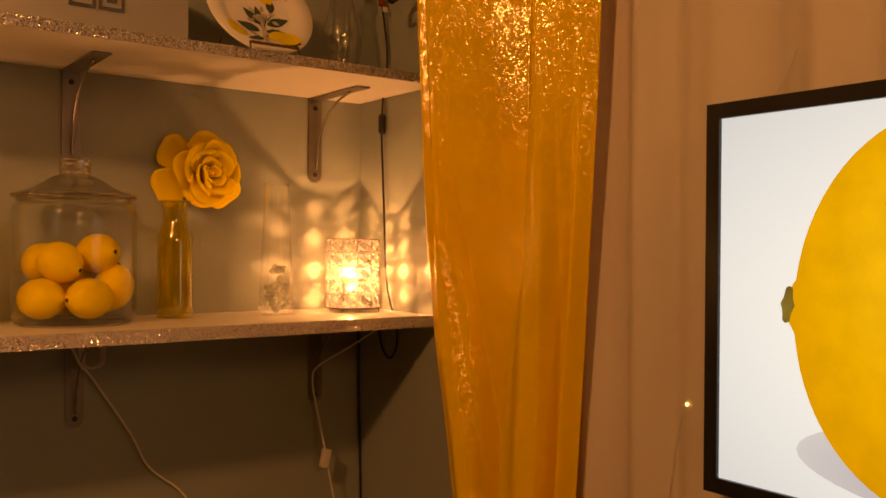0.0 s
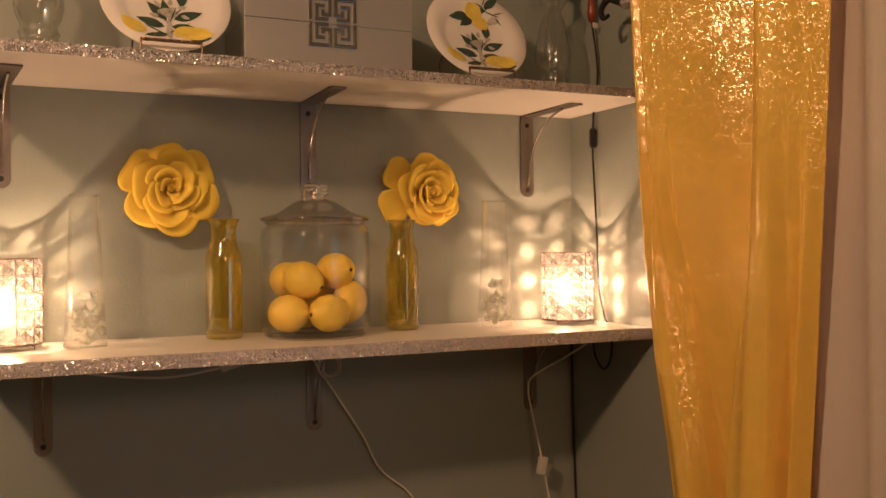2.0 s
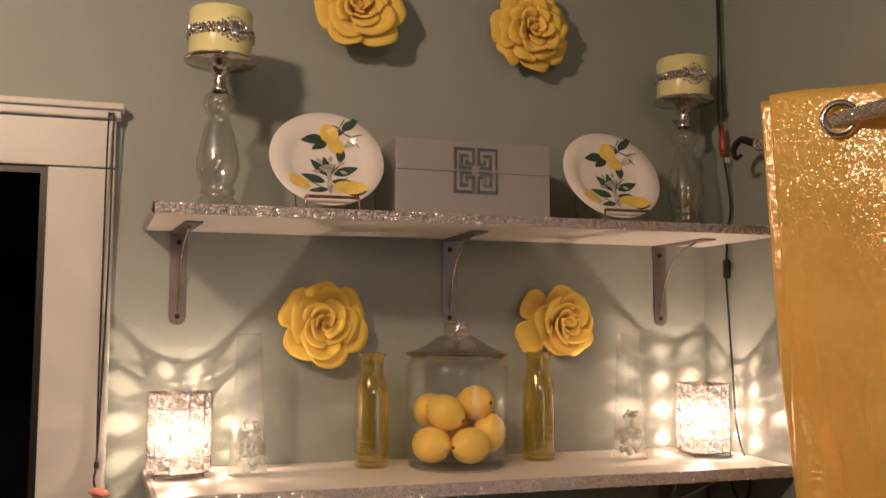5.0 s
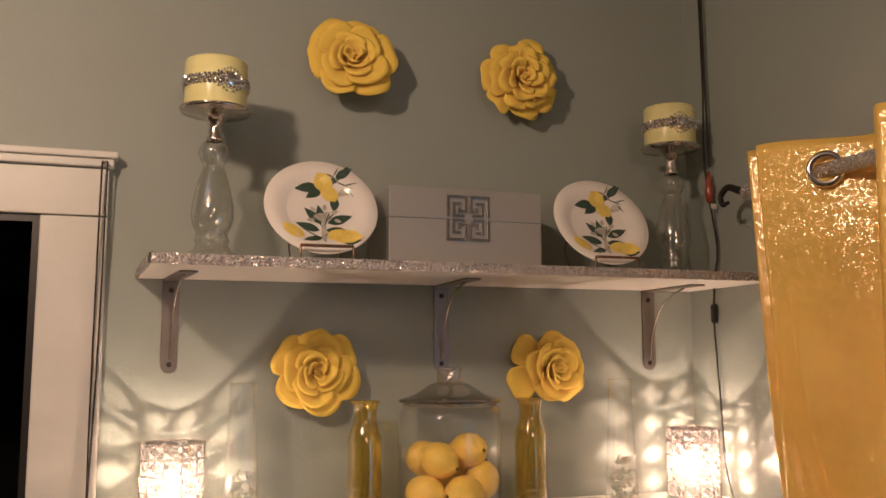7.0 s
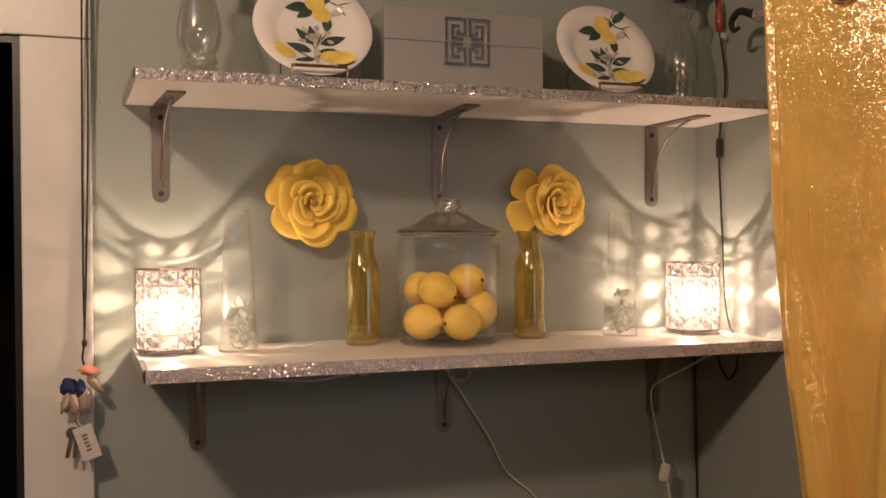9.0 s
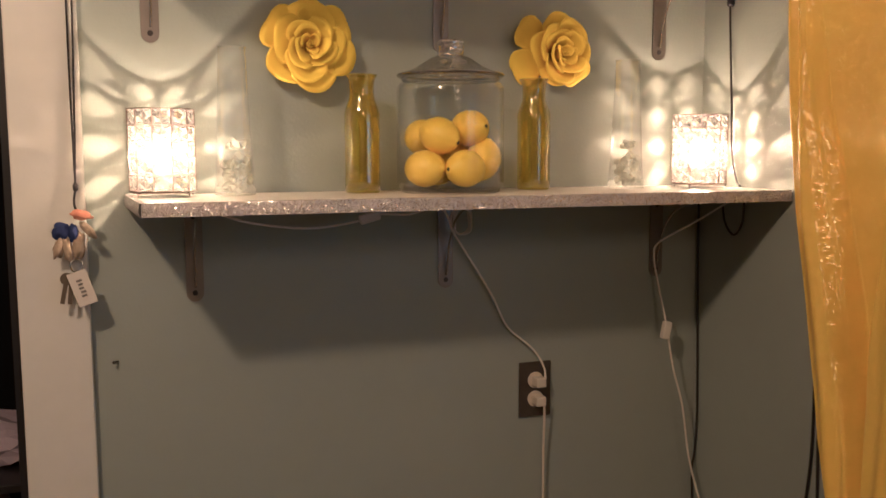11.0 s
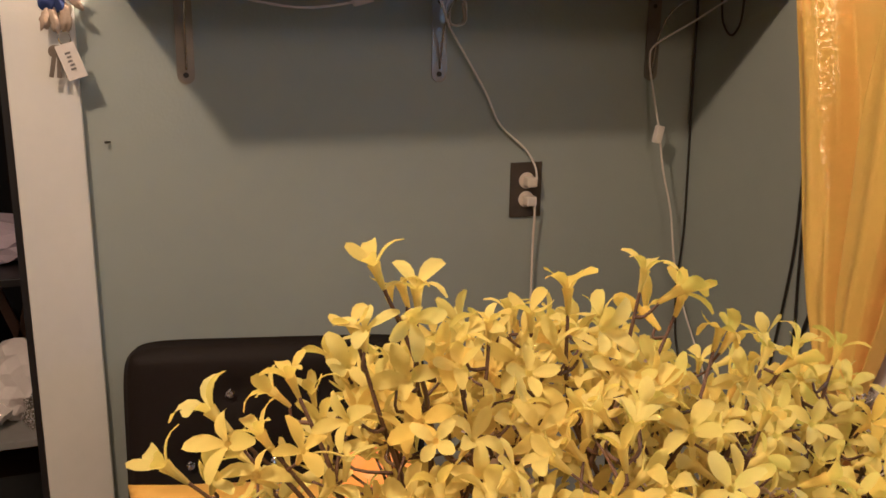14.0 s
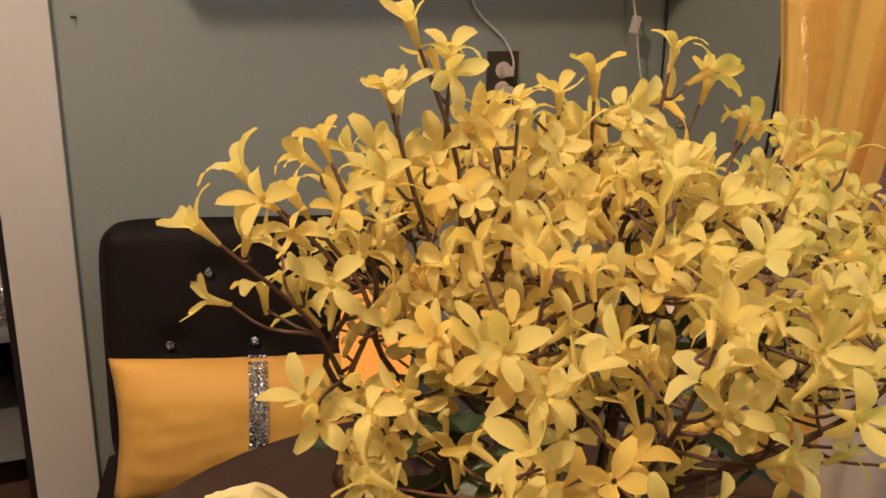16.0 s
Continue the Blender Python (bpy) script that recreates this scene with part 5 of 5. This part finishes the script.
# ---- the cluttered room behind the doorway ----
GREY_PAINT = material("grey_paint", (0.22, 0.22, 0.21), 0.6, vary=0.12)
PAPER = material("white_paper", (0.66, 0.62, 0.60), 0.7, vary=0.1, bump=0.2)
BROWN_WOOD = material("brown_wood", (0.14, 0.075, 0.04), 0.5, vary=0.3, scale=6)
rack = thing("storage_rack", (-1.05, 0.62, 0), "grey storage rack behind the doorway", "rack")
for x in (-0.42, 0.30):
    for y in (-0.2, 0.2):
        part("post", box_bm(x - 0.02, x + 0.02, y - 0.02, y + 0.02, 0, 1.0, 0.002), GREY_PAINT, rack)
for z in (0.12, 0.42, 0.80):
    part("shelf_board", box_bm(-0.44, 0.32, -0.22, 0.22, z - 0.018, z, 0.002), GREY_PAINT if z < 0.7 else BLACK, rack)


def crumple(name, place, size, mat, label, cat, seed):
    bm = bmesh.new()
    bmesh.ops.create_icosphere(bm, subdivisions=3, radius=1)
    for v in bm.verts:
        v.co *= 1 + 0.35 * noise.noise(v.co * 2.6 + Vector((seed * 3.1, 0, 0)))
        v.co.z = max(v.co.z, -0.75)
    moved(bm, Matrix.Diagonal((*size, 1)) @ Matrix.Translation((0, 0, 0.75)))
    ob = part(name, bm, mat)
    ob.location = place
    tagged(ob, label, cat)
    return ob


crumple("paper_bag", (-0.84, 0.56, 0.42), (0.10, 0.09, 0.10), PAPER, "crumpled white paper bag on the grey rack", "bag", 1)
crumple("paper_bag", (-0.98, 0.52, 0.42), (0.10, 0.10, 0.06), PAPER, "folded white paper heap on the grey rack", "bag", 2)
crumple("sequin_purse", (-0.80, 0.46, 0.42), (0.045, 0.03, 0.055), RHINE, "small silver sequin purse on the rack", "purse", 3)
crumple("folded_cloth", (-0.90, 0.60, 0.80), (0.16, 0.10, 0.06), material("lilac_cloth", (0.34, 0.29, 0.36), 0.8, vary=0.2), "pale lilac cloth bundle on the black shelf", "cloth", 4)
for dx, a in ((0.0, 14), (0.07, -18)):
    st = thing("wooden_stick", (-0.90 + dx, 0.75, 0.42), "brown wooden stick leaning in the rack", "stick", "wooden sticks")
    part("shaft", moved(box_bm(-0.012, 0.012, -0.009, 0.009, 0, 0.36, 0.002), Matrix.Rotation(radians(a), 4, "Y")), BROWN_WOOD, st)
SLATE = material("slate_paint", (0.055, 0.058, 0.064), 0.7, vary=0.12)
# near-black colour that carries the darkness of the unlit room
DOORWAY_DARK = material("doorway_dark", (0.006, 0.006, 0.007), 0.8, spec=0.1, vary=0.2)
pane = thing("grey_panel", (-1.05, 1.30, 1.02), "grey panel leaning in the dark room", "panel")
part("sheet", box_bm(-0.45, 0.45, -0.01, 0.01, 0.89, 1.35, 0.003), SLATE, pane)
# added black sheet below the panel, in place of the room's deep shade
part("dark_sheet", box_bm(-0.45, 0.45, -0.012, 0.012, -1.02, 0.88, 0.003), DOORWAY_DARK, pane)


# ---- chair, cushion, table ----
BROWN_LEATHER = material("dark_brown_leather", (0.012, 0.0085, 0.0065), 0.72, spec=0.2, vary=0.2, scale=9, bump=0.12, bump_scale=240)
SATIN = cloth("gold_satin", (0.80, 0.48, 0.015), (0.7, 0.38, 0.02), 0.06, 0.5, vary=0.06)


def padded(x0, x1, z0, z1, d, tufts=(), rim=0.035, n=44):
    """A padded panel in the x-z plane, d thick, with rounded corners and dimples at tufts."""
    bm = bmesh.new()
    for side in (-1, 1):
        vs = []
        for i in range(n + 1):
            row = []
            for j in range(n + 1):
                s, t = i / n * 2 - 1, j / n * 2 - 1
                # squash the square's corners round
                k = 1 - 0.075 * (abs(s) ** 8) * (abs(t) ** 8)
                x = (x0 + x1) / 2 + (x1 - x0) / 2 * s * k
                z = (z0 + z1) / 2 + (z1 - z0) / 2 * t * k
                edge = max(abs(s), abs(t))
                y = d / 2 * (1 - max(0, (edge - 0.86) / 0.14) ** 2.4 * 0.9)
                if side < 0:
                    for tx, tz in tufts:
                        y -= 0.012 * math.exp(-((x - tx) ** 2 + (z - tz) ** 2) / 0.0006)
                row.append(bm.verts.new((x, side * y, z)))
            vs.append(row)
        for i in range(n):
            for j in range(n):
                q = (vs[i][j], vs[i + 1][j], vs[i + 1][j + 1], vs[i][j + 1])
                bm.faces.new(q if side < 0 else q[::-1])
    bmesh.ops.remove_doubles(bm, verts=bm.verts, dist=0.0006)
    # close the rim
    bmesh.ops.holes_fill(bm, edges=[e for e in bm.edges if e.is_boundary], sides=0)
    return bm


chair = thing("dining_chair", (-0.386, -0.33, 0), "dark brown tufted dining chair with crystal buttons", "chair", rz=-11)
tufts = [(x, z) for z in (0.773, 0.655) for x in ((-0.133, 0.0, 0.133) if z == 0.655 else (-0.067, 0.065))]
bm = padded(-0.243, 0.243, 0.42, 0.853, 0.075, tufts)
moved(bm, Matrix.Rotation(radians(-4), 4, "X") @ Matrix.Rotation(radians(0.5), 4, "Y"))
front = [min(v.co.y for v in bm.verts if math.hypot(v.co.x - tx, v.co.z - tz) < 0.025) for tx, tz in tufts]
backrest = part("backrest", bm, BROWN_LEATHER, chair, "tufted dark leather backrest", True)
for (tx, tz), fy in zip(tufts, front):
    bm = bmesh.new()
    bmesh.ops.create_icosphere(bm, subdivisions=1, radius=0.0085, matrix=Matrix.Translation((tx, fy, tz)) @ Matrix.Diagonal((1, 0.7, 1, 1)))
    part("button", bm, RHINE, backrest, "crystal button")
part("seat", box_bm(-0.245, 0.245, -0.40, 0.02, 0.38, 0.47, 0.02), BROWN_LEATHER, chair)
for x in (-0.22, 0.22):
    for y in (-0.37, 0.03):
        part("leg", tube([(x, y, 0.38), (x * 1.02, y * 1.02, 0)], 0.022, 0.016, 10), BROWN_WOOD, chair)


def cushion(place, size, high, lean, label):
    t = thing("cushion", place, label, "cushion", rz=-8)
    n = 30
    bm = bmesh.new()
    for side in (-1, 1):
        vs = []
        for i in range(n + 1):
            row = []
            for j in range(n + 1):
                s, u = i / n * 2 - 1, j / n * 2 - 1
                pinch = 1 - 0.055 * (1 - abs(u) ** 2) * abs(s) ** 3 if abs(s) > abs(u) else 1 - 0.055 * (1 - abs(s) ** 2) * abs(u) ** 3
                puff = (max(0, 1 - abs(s) ** 2.6) * max(0, 1 - abs(u) ** 2.6)) ** 0.55
                wr = 0.0045 * noise.noise(Vector((s * 5, u * 5, side * 2.0)))
                row.append(bm.verts.new((size * s * pinch, side * (0.062 * puff + wr * puff), high * (u * pinch + 1))))
            vs.append(row)
        for i in range(n):
            for j in range(n):
                q = (vs[i][j], vs[i + 1][j], vs[i + 1][j + 1], vs[i][j + 1])
                bm.faces.new(q if side < 0 else q[::-1])
    bmesh.ops.remove_doubles(bm, verts=bm.verts, dist=0.0008)
    m = Matrix.Rotation(radians(-lean), 4, "X") @ Matrix.Rotation(radians(2.5), 4, "Y")
    part("cover", moved(bm, m), SATIN, t, "", True)
    bm = bmesh.new()
    rng = random.Random(4)
    for k in range(46):
        for c in range(4):
            u = k / 45 * 2 - 1
            s = -0.02 + (c - 1.5) * 0.034
            puff = (max(0, 1 - abs(s) ** 2.6) * max(0, 1 - abs(u) ** 2.6)) ** 0.55
            bmesh.ops.create_icosphere(bm, subdivisions=1, radius=0.0044, matrix=Matrix.Translation((size * s, -0.0625 * puff - 0.0015, high * (u * 0.955 + 1))) @ Matrix.Rotation(rng.random() * 3, 4, "X"))
    part("jewel_strip", moved(bm, m), RHINE, t, "strip of clear rhinestones")
    return t


cushion((-0.412, -0.470, 0.472), 0.212, 0.110, 8, "gold satin cushion with rhinestone strip on the chair")
TABLE_WOOD = material("dark_table_wood", (0.05, 0.03, 0.02), 0.3, vary=0.25, scale=5)
TX, TY = -0.34, -1.16
table = thing("round_table", (TX, TY, 0), "dark wooden round table under the flowers", "table")
part("tabletop", lathe([(0, 0.715), (0.37, 0.715), (0.385, 0.722), (0.39, 0.735), (0.385, 0.747), (0.375, 0.75), (0, 0.75)], 64), TABLE_WOOD, table)
part("column", lathe([(0.20, 0.0), (0.20, 0.03), (0.05, 0.08), (0.045, 0.6), (0.09, 0.70), (0.09, 0.715)], 32), TABLE_WOOD, table)

# amber candle lamp behind the flowers
lantern = thing("amber_candle_lamp", (-0.368, -0.90, 0.75), "glowing amber glass candle lamp behind the flowers", "candle lamp")
AMBER = glow("amber_glow", (1.0, 0.225, 0.0), 0.68)
part("stand", lathe([(0, 0), (0.042, 0), (0.044, 0.004), (0.036, 0.010), (0.012, 0.018), (0.008, 0.040), (0.011, 0.052), (0.008, 0.066), (0.010, 0.090), (0.026, 0.104), (0.028, 0.108), (0, 0.108)], 36), BRONZE, lantern, "bronze stand", True)
part("glass", lathe([(0, 0.109), (0.024, 0.109), (0.032, 0.122), (0.036, 0.150), (0.034, 0.180), (0.030, 0.196), (0.028, 0.196), (0.031, 0.172), (0, 0.160)], 36), AMBER, lantern, "glowing amber glass", True)

# ---- the bunch of flowers ----
PETAL = cloth("forsythia_petal", (0.89, 0.765, 0.062), (0.92, 0.79, 0.040), 0.55, 0.6, vary=0.05, weave=0.05)
nt = PETAL.node_tree
info, hs = nt.nodes.new("ShaderNodeObjectInfo"), nt.nodes.new("ShaderNodeHueSaturation")
mr1, mr2 = nt.nodes.new("ShaderNodeMapRange"), nt.nodes.new("ShaderNodeMapRange")
mr1.inputs[3].default_value, mr1.inputs[4].default_value = 0.482, 0.515
mr2.inputs[3].default_value, mr2.inputs[4].default_value = 1.05, 0.80
pb = nt.nodes["Principled BSDF"]
src_socket = pb.inputs["Base Color"].links[0].from_socket
nt.links.new(info.outputs["Random"], mr1.inputs[0])
nt.links.new(info.outputs["Random"], mr2.inputs[0])
nt.links.new(mr1.outputs[0], hs.inputs["Hue"])
nt.links.new(mr2.outputs[0], hs.inputs["Saturation"])
nt.links.new(src_socket, hs.inputs["Color"])
nt.links.new(hs.outputs[0], pb.inputs["Base Color"])
TWIG = material("brown_twig", (0.11, 0.060, 0.028), 0.6, vary=0.3, scale=40, bump=0.3, bump_scale=200)
GREEN = material("green_leaf", (0.035, 0.06, 0.02), 0.45, vary=0.3, scale=25, bump=0.1)
PALE_ROSE = cloth("pale_yellow_rose", (0.85, 0.79, 0.36), (0.85, 0.78, 0.32), 0.3, 0.6, vary=0.06)
PALE_PINK = cloth("pale_pink_blossom", (0.72, 0.60, 0.52), (0.7, 0.55, 0.48), 0.3, 0.6, vary=0.06)


def blossom_bm(openness, size, seed, bm=None):
    """Four long petals on a short tube that points along +z."""
    rng = random.Random(seed)
    bm = bm or bmesh.new()
    for k in range(4):
        a = math.pi / 2 * k + rng.uniform(-0.22, 0.22)
        ln, wd = size * rng.uniform(0.85, 1.15), size * rng.uniform(0.42, 0.55)
        op = openness * rng.uniform(0.75, 1.25)
        tw, bend = rng.uniform(-0.7, 0.7), rng.uniform(-0.4, 1.3)
        rows = []
        for i in range(6):
            v = i / 5
            half = wd * 0.5 * (0.28, 0.60, 0.92, 1.0, 0.86, 0.36)[i]
            ang = op + bend * v * v * 0.7
            r, z = 0.0022 + ln * v * math.sin(ang), 0.004 + ln * v * math.cos(ang)
            row = []
            for s in (-1, -0.45, 0.45, 1):
                cup = 0.16 * wd * (s * s) * (1 - 0.4 * v)
                x, y, zz = r - cup * math.cos(ang), s * half, z + cup * math.sin(ang) + tw * s * half * v
                row.append(bm.verts.new((x * math.cos(a) - y * math.sin(a), x * math.sin(a) + y * math.cos(a), zz)))
            rows.append(row)
        for p, q in zip(rows, rows[1:]):
            for c in range(3):
                bm.faces.new((p[c], p[c + 1], q[c + 1], q[c]))
    lathe([(0.0012, -0.010), (0.0018, -0.006), (0.0024, 0.0), (0.0036, 0.005)], 7, bm)
    for f in bm.faces:
        f.smooth = True
    return bm


BLOSSOMS = []
for i, op in enumerate((0.55, 0.75, 0.9, 1.05, 0.42, 0.8, 1.2, 0.65)):
    b_ = blossom_bm(op, 0.0172, 20 + i)
    me = bpy.data.meshes.new("blossom")
    b_.to_mesh(me)
    b_.free()
    me.materials.append(PETAL)
    BLOSSOMS.append(me)

rng = random.Random(21)
BASE = Vector((-0.335, -1.225, 0.86))
bunch = thing("forsythia_bunch", (BASE.x, BASE.y, 0.75), "dense bunch of artificial yellow forsythia in a dark vase", "flowers")
ORG = Vector((BASE.x, BASE.y, 0.75))
part("vase", lathe([(0, 0.001), (0.050, 0.001), (0.062, 0.03), (0.064, 0.08), (0.050, 0.12), (0.046, 0.135), (0.042, 0.135), (0.045, 0.12), (0, 0.10)], 40), BLACK, bunch, "dark glazed vase", True)


def top_height(x, y):
    z = float(np.interp(x, [-0.61, -0.56, -0.52, -0.485, -0.455, -0.415, -0.36, -0.29, -0.24, -0.18, -0.11, 0.0, 0.08],
                        [1.04, 1.115, 1.145, 1.165, 1.180, 1.175, 1.195, 1.195, 1.160, 1.150, 1.135, 1.08, 1.0]))
    z -= 0.52 * max(0.0, -1.235 - y)
    z -= 0.40 * max(0.0, y + 1.16)
    if x < -0.46:
        z -= 1.0 * max(0.0, -1.25 - y)
    return z


# named outer tips, then filling ones
TIPS = [(-0.455, -1.22, 1.224), (-0.430, -1.21, 1.206), (-0.466, -1.215, 1.190), (-0.498, -1.21, 1.163), (-0.538, -1.21, 1.150), (-0.562, -1.215, 1.126), (-0.515, -1.22, 1.138),
        (-0.414, -1.23, 1.176), (-0.383, -1.20, 1.178), (-0.357, -1.20, 1.183), (-0.328, -1.19, 1.190), (-0.296, -1.22, 1.208), (-0.262, -1.21, 1.188), (-0.240, -1.22, 1.166),
        (-0.211, -1.23, 1.154), (-0.180, -1.22, 1.152), (-0.136, -1.21, 1.140), (-0.105, -1.23, 1.125), (-0.374, -1.38, 1.115), (-0.30, -1.38, 1.11), (-0.22, -1.36, 1.10), (-0.14, -1.33, 1.09),
        (-0.42, -1.31, 1.12), (-0.34, -1.29, 1.15), (-0.25, -1.28, 1.14), (-0.08, -1.25, 1.09), (-0.45, -1.14, 1.13), (-0.33, -1.11, 1.15), (-0.22, -1.12, 1.11), (-0.05, -1.18, 1.06),
        (-0.44, -1.34, 1.035), (-0.40, -1.36, 1.045), (-0.45, -1.36, 1.005), (-0.425, -1.29, 1.085)]
branches, spots = [], []
for i, tip in enumerate(TIPS):
    tip = Vector(tip)
    root = BASE + Vector(((tip.x - BASE.x) * 0.12 + rng.uniform(-0.015, 0.015), (tip.y - BASE.y) * 0.12 + rng.uniform(-0.015, 0.015), 0))
    mid = root.lerp(tip, 0.55) + Vector((rng.uniform(-0.02, 0.02) + (tip.x - BASE.x) * 0.12, rng.uniform(-0.02, 0.02), 0.01))
    low = root.lerp(tip, 0.25) + Vector((rng.uniform(-0.012, 0.012), rng.uniform(-0.012, 0.012), 0.02))
    high = root.lerp(tip, 0.8) + Vector((rng.uniform(-0.014, 0.014), rng.uniform(-0.014, 0.014), 0))
    line = smooth_line([root - Vector((0, 0, 0.02)), low, mid, high, tip], 6)
    branches.append(line)
    part("branch", tube([p - ORG for p in line], 0.0027, 0.0010, 6), TWIG, bunch, "", True)
    spots.append((tip, (tip - high).normalized(), None))
    n = len(line)
    for k in range(4):
        p = line[n - 3 - 3 * k]
        side = Vector((rng.uniform(-1, 1), rng.uniform(-1, 1), rng.uniform(0.1, 0.9))).normalized()
        q = p + side * rng.uniform(0.016, 0.034)
        if q.z < top_height(q.x, q.y) + 0.045 and not (q.x < -0.46 and k == 3) and (q.x > -0.50 or q.z > 1.075):
            spots.append((q, side, p))
tries = 0
while len(spots) < 690 and tries < 6000:
    tries += 1
    x, y = rng.uniform(-0.57, 0.04), rng.uniform(-1.42, -1.08)
    z = top_height(x, y) - 0.026 - min(0.24, rng.expovariate(1 / 0.10))
    q = Vector((x, y, z))
    if x < -0.50 and z < 1.075 and y > -1.26:
        continue
    if x < -0.46 and z > 1.075 and rng.random() < 0.65:
        continue
    if -0.40 < x < -0.20 and z < 1.06 and rng.random() < 0.5:
        continue
    if y < -1.27 and x > -0.42 and z < 1.09 and rng.random() < 0.45:
        continue
    if z < 0.90 or (q.xy - BASE.xy).length > 0.14 + (z - 0.86) * 1.10:
        continue
    if min((q - s[0]).length for s in spots) < 0.0115:
        continue
    best = min((p for ln in branches for p in ln[6:] if p.z < z - 0.012), key=lambda p: (p - q).length, default=None)
    if best is None or (best - q).length > 0.075:
        continue
    side = ((q - best).normalized() + Vector((rng.uniform(-1.0, 1.0), rng.uniform(-0.9, 0.7), rng.uniform(-0.1, 1.0)))).normalized()
    spots.append((q, side, best))
rest_twigs = bmesh.new()
for k, (q, side, root) in enumerate(spots):
    if root is None:
        continue
    m_ = root.lerp(q, 0.5) + Vector((rng.uniform(-0.006, 0.006), rng.uniform(-0.006, 0.006), -0.006))
    line = [p - ORG for p in smooth_line([root, m_, q - side * 0.008], 3)]
    if k < 280:
        part("twig", tube(line, 0.0013, 0.0008, 5), TWIG, bunch, "", True)
    else:
        tube(line, 0.0013, 0.0008, 5, rest_twigs)
tagged(part("twig_rest", rest_twigs, TWIG, bunch, "thin brown twigs", True), kind="stuff")
rest = bmesh.new()
for k, (q, side, root) in enumerate(spots):
    rot = side.to_track_quat("Z", "Y").to_matrix().to_4x4() @ Matrix.Rotation(rng.uniform(0, 6.28), 4, "Z")
    sc = rng.uniform(0.85, 1.18)
    m = Matrix.Translation(q - ORG) @ rot @ Matrix.Scale(sc, 4)
    if k < 290:
        ob = new("blossom", BLOSSOMS[k % 8])
        ob.parent = bunch
        ob.matrix_basis = m
    else:
        tmp = blossom_bm(rng.uniform(0.45, 1.1), 0.0172, k)
        moved(tmp, m)
        me = bpy.data.meshes.new("tmp")
        tmp.to_mesh(me)
        tmp.free()
        rest.from_mesh(me)
        bpy.data.meshes.remove(me)
tagged(part("blossoms", rest, PETAL, bunch, "yellow blossoms", True), kind="stuff")
# dark green leaves low in the bunch
for k in range(26):
    a = rng.uniform(0, 6.28)
    r = rng.uniform(0.03, 0.12)
    bm = leaf_shape(rng.uniform(0.05, 0.08), rng.uniform(0.020, 0.030))
    bmesh.ops.triangulate(bm, faces=bm.faces[:])
    bmesh.ops.subdivide_edges(bm, edges=bm.edges[:], cuts=1)
    for v in bm.verts:
        v.co.z = 0.25 * abs(v.co.y) - 4.0 * v.co.x ** 2 * 0.6
    bmesh.ops.solidify(bm, geom=bm.faces[:], thickness=0.0006)
    moved(bm, Matrix.Translation((r * math.cos(a), r * math.sin(a) * 0.8, rng.uniform(0.20, 0.30))) @ Matrix.Rotation(a + rng.uniform(-0.8, 0.8), 4, "Z") @ Matrix.Rotation(rng.uniform(-0.9, 0.3), 4, "Y"))
    part("leaf", bm, GREEN, bunch)
# pale clusters among the yellow
for cx, cy, cz in ((-0.375, -1.20, 1.105), (-0.30, -1.20, 1.115), (-0.26, -1.19, 1.120), (-0.385, -1.22, 1.085), (-0.24, -1.28, 1.075), (-0.31, -1.26, 1.08)):
    stalk = part("pale_stalk", tube(smooth_line([BASE - ORG, Vector((cx, cy, (cz + BASE.z) / 2)) - ORG, Vector((cx, cy, cz)) - ORG], 5), 0.0018), GREEN, bunch, "green stalk with pale pink florets")
    for k in range(9):
        d = Vector((rng.uniform(-1, 1), rng.uniform(-1, 1), rng.uniform(-0.2, 1))).normalized()
        b_ = blossom_bm(1.25, 0.0100, 90 + k)
        b_.transform(Matrix.Translation(Vector((cx, cy, cz)) - ORG + d * 0.013) @ d.to_track_quat("Z", "Y").to_matrix().to_4x4())
        part("floret", b_, PALE_PINK, stalk, "", True)
# broad pale yellow roses at the bunch's edge
for (rx, ry, rz), tn, sd in (((-0.615, -1.320, 0.968), 10, 61), ((-0.565, -1.300, 0.985), 50, 62), ((-0.510, -1.345, 0.968), 80, 63)):
    head = Vector((rx, ry, rz)) - ORG
    up = Matrix.Translation(head) @ Matrix.Rotation(radians(-18), 4, "Y") @ Matrix.Rotation(radians(20), 4, "X") @ Matrix.Rotation(radians(tn), 4, "Z")
    stalk = part("rose_stalk", tube(smooth_line([BASE - ORG, (BASE - ORG).lerp(head, 0.5) + Vector((0, 0, -0.01)), head], 5), 0.0024), GREEN, bunch, "green stalk with a pale yellow rose")
    for ri, (n, r0, ln, wd, cup, h) in enumerate(((5, 0.006, 0.042, 0.058, 0.22, 0.0), (4, 0.005, 0.032, 0.046, 0.50, 0.004), (4, 0.003, 0.022, 0.032, 1.0, 0.008), (3, 0.002, 0.015, 0.018, 1.6, 0.010))):
        for k in range(n):
            p = petal(wd, ln, cup, 0.6, sd * 9 + ri * 5 + k, 0.14)
            moved(p, up @ Matrix.Rotation(2 * math.pi * (k + 0.5 * (ri % 2)) / n, 4, "Z") @ Matrix.Translation((r0, 0, h)))
            part("rose_petal", p, PALE_ROSE, stalk, "", True)
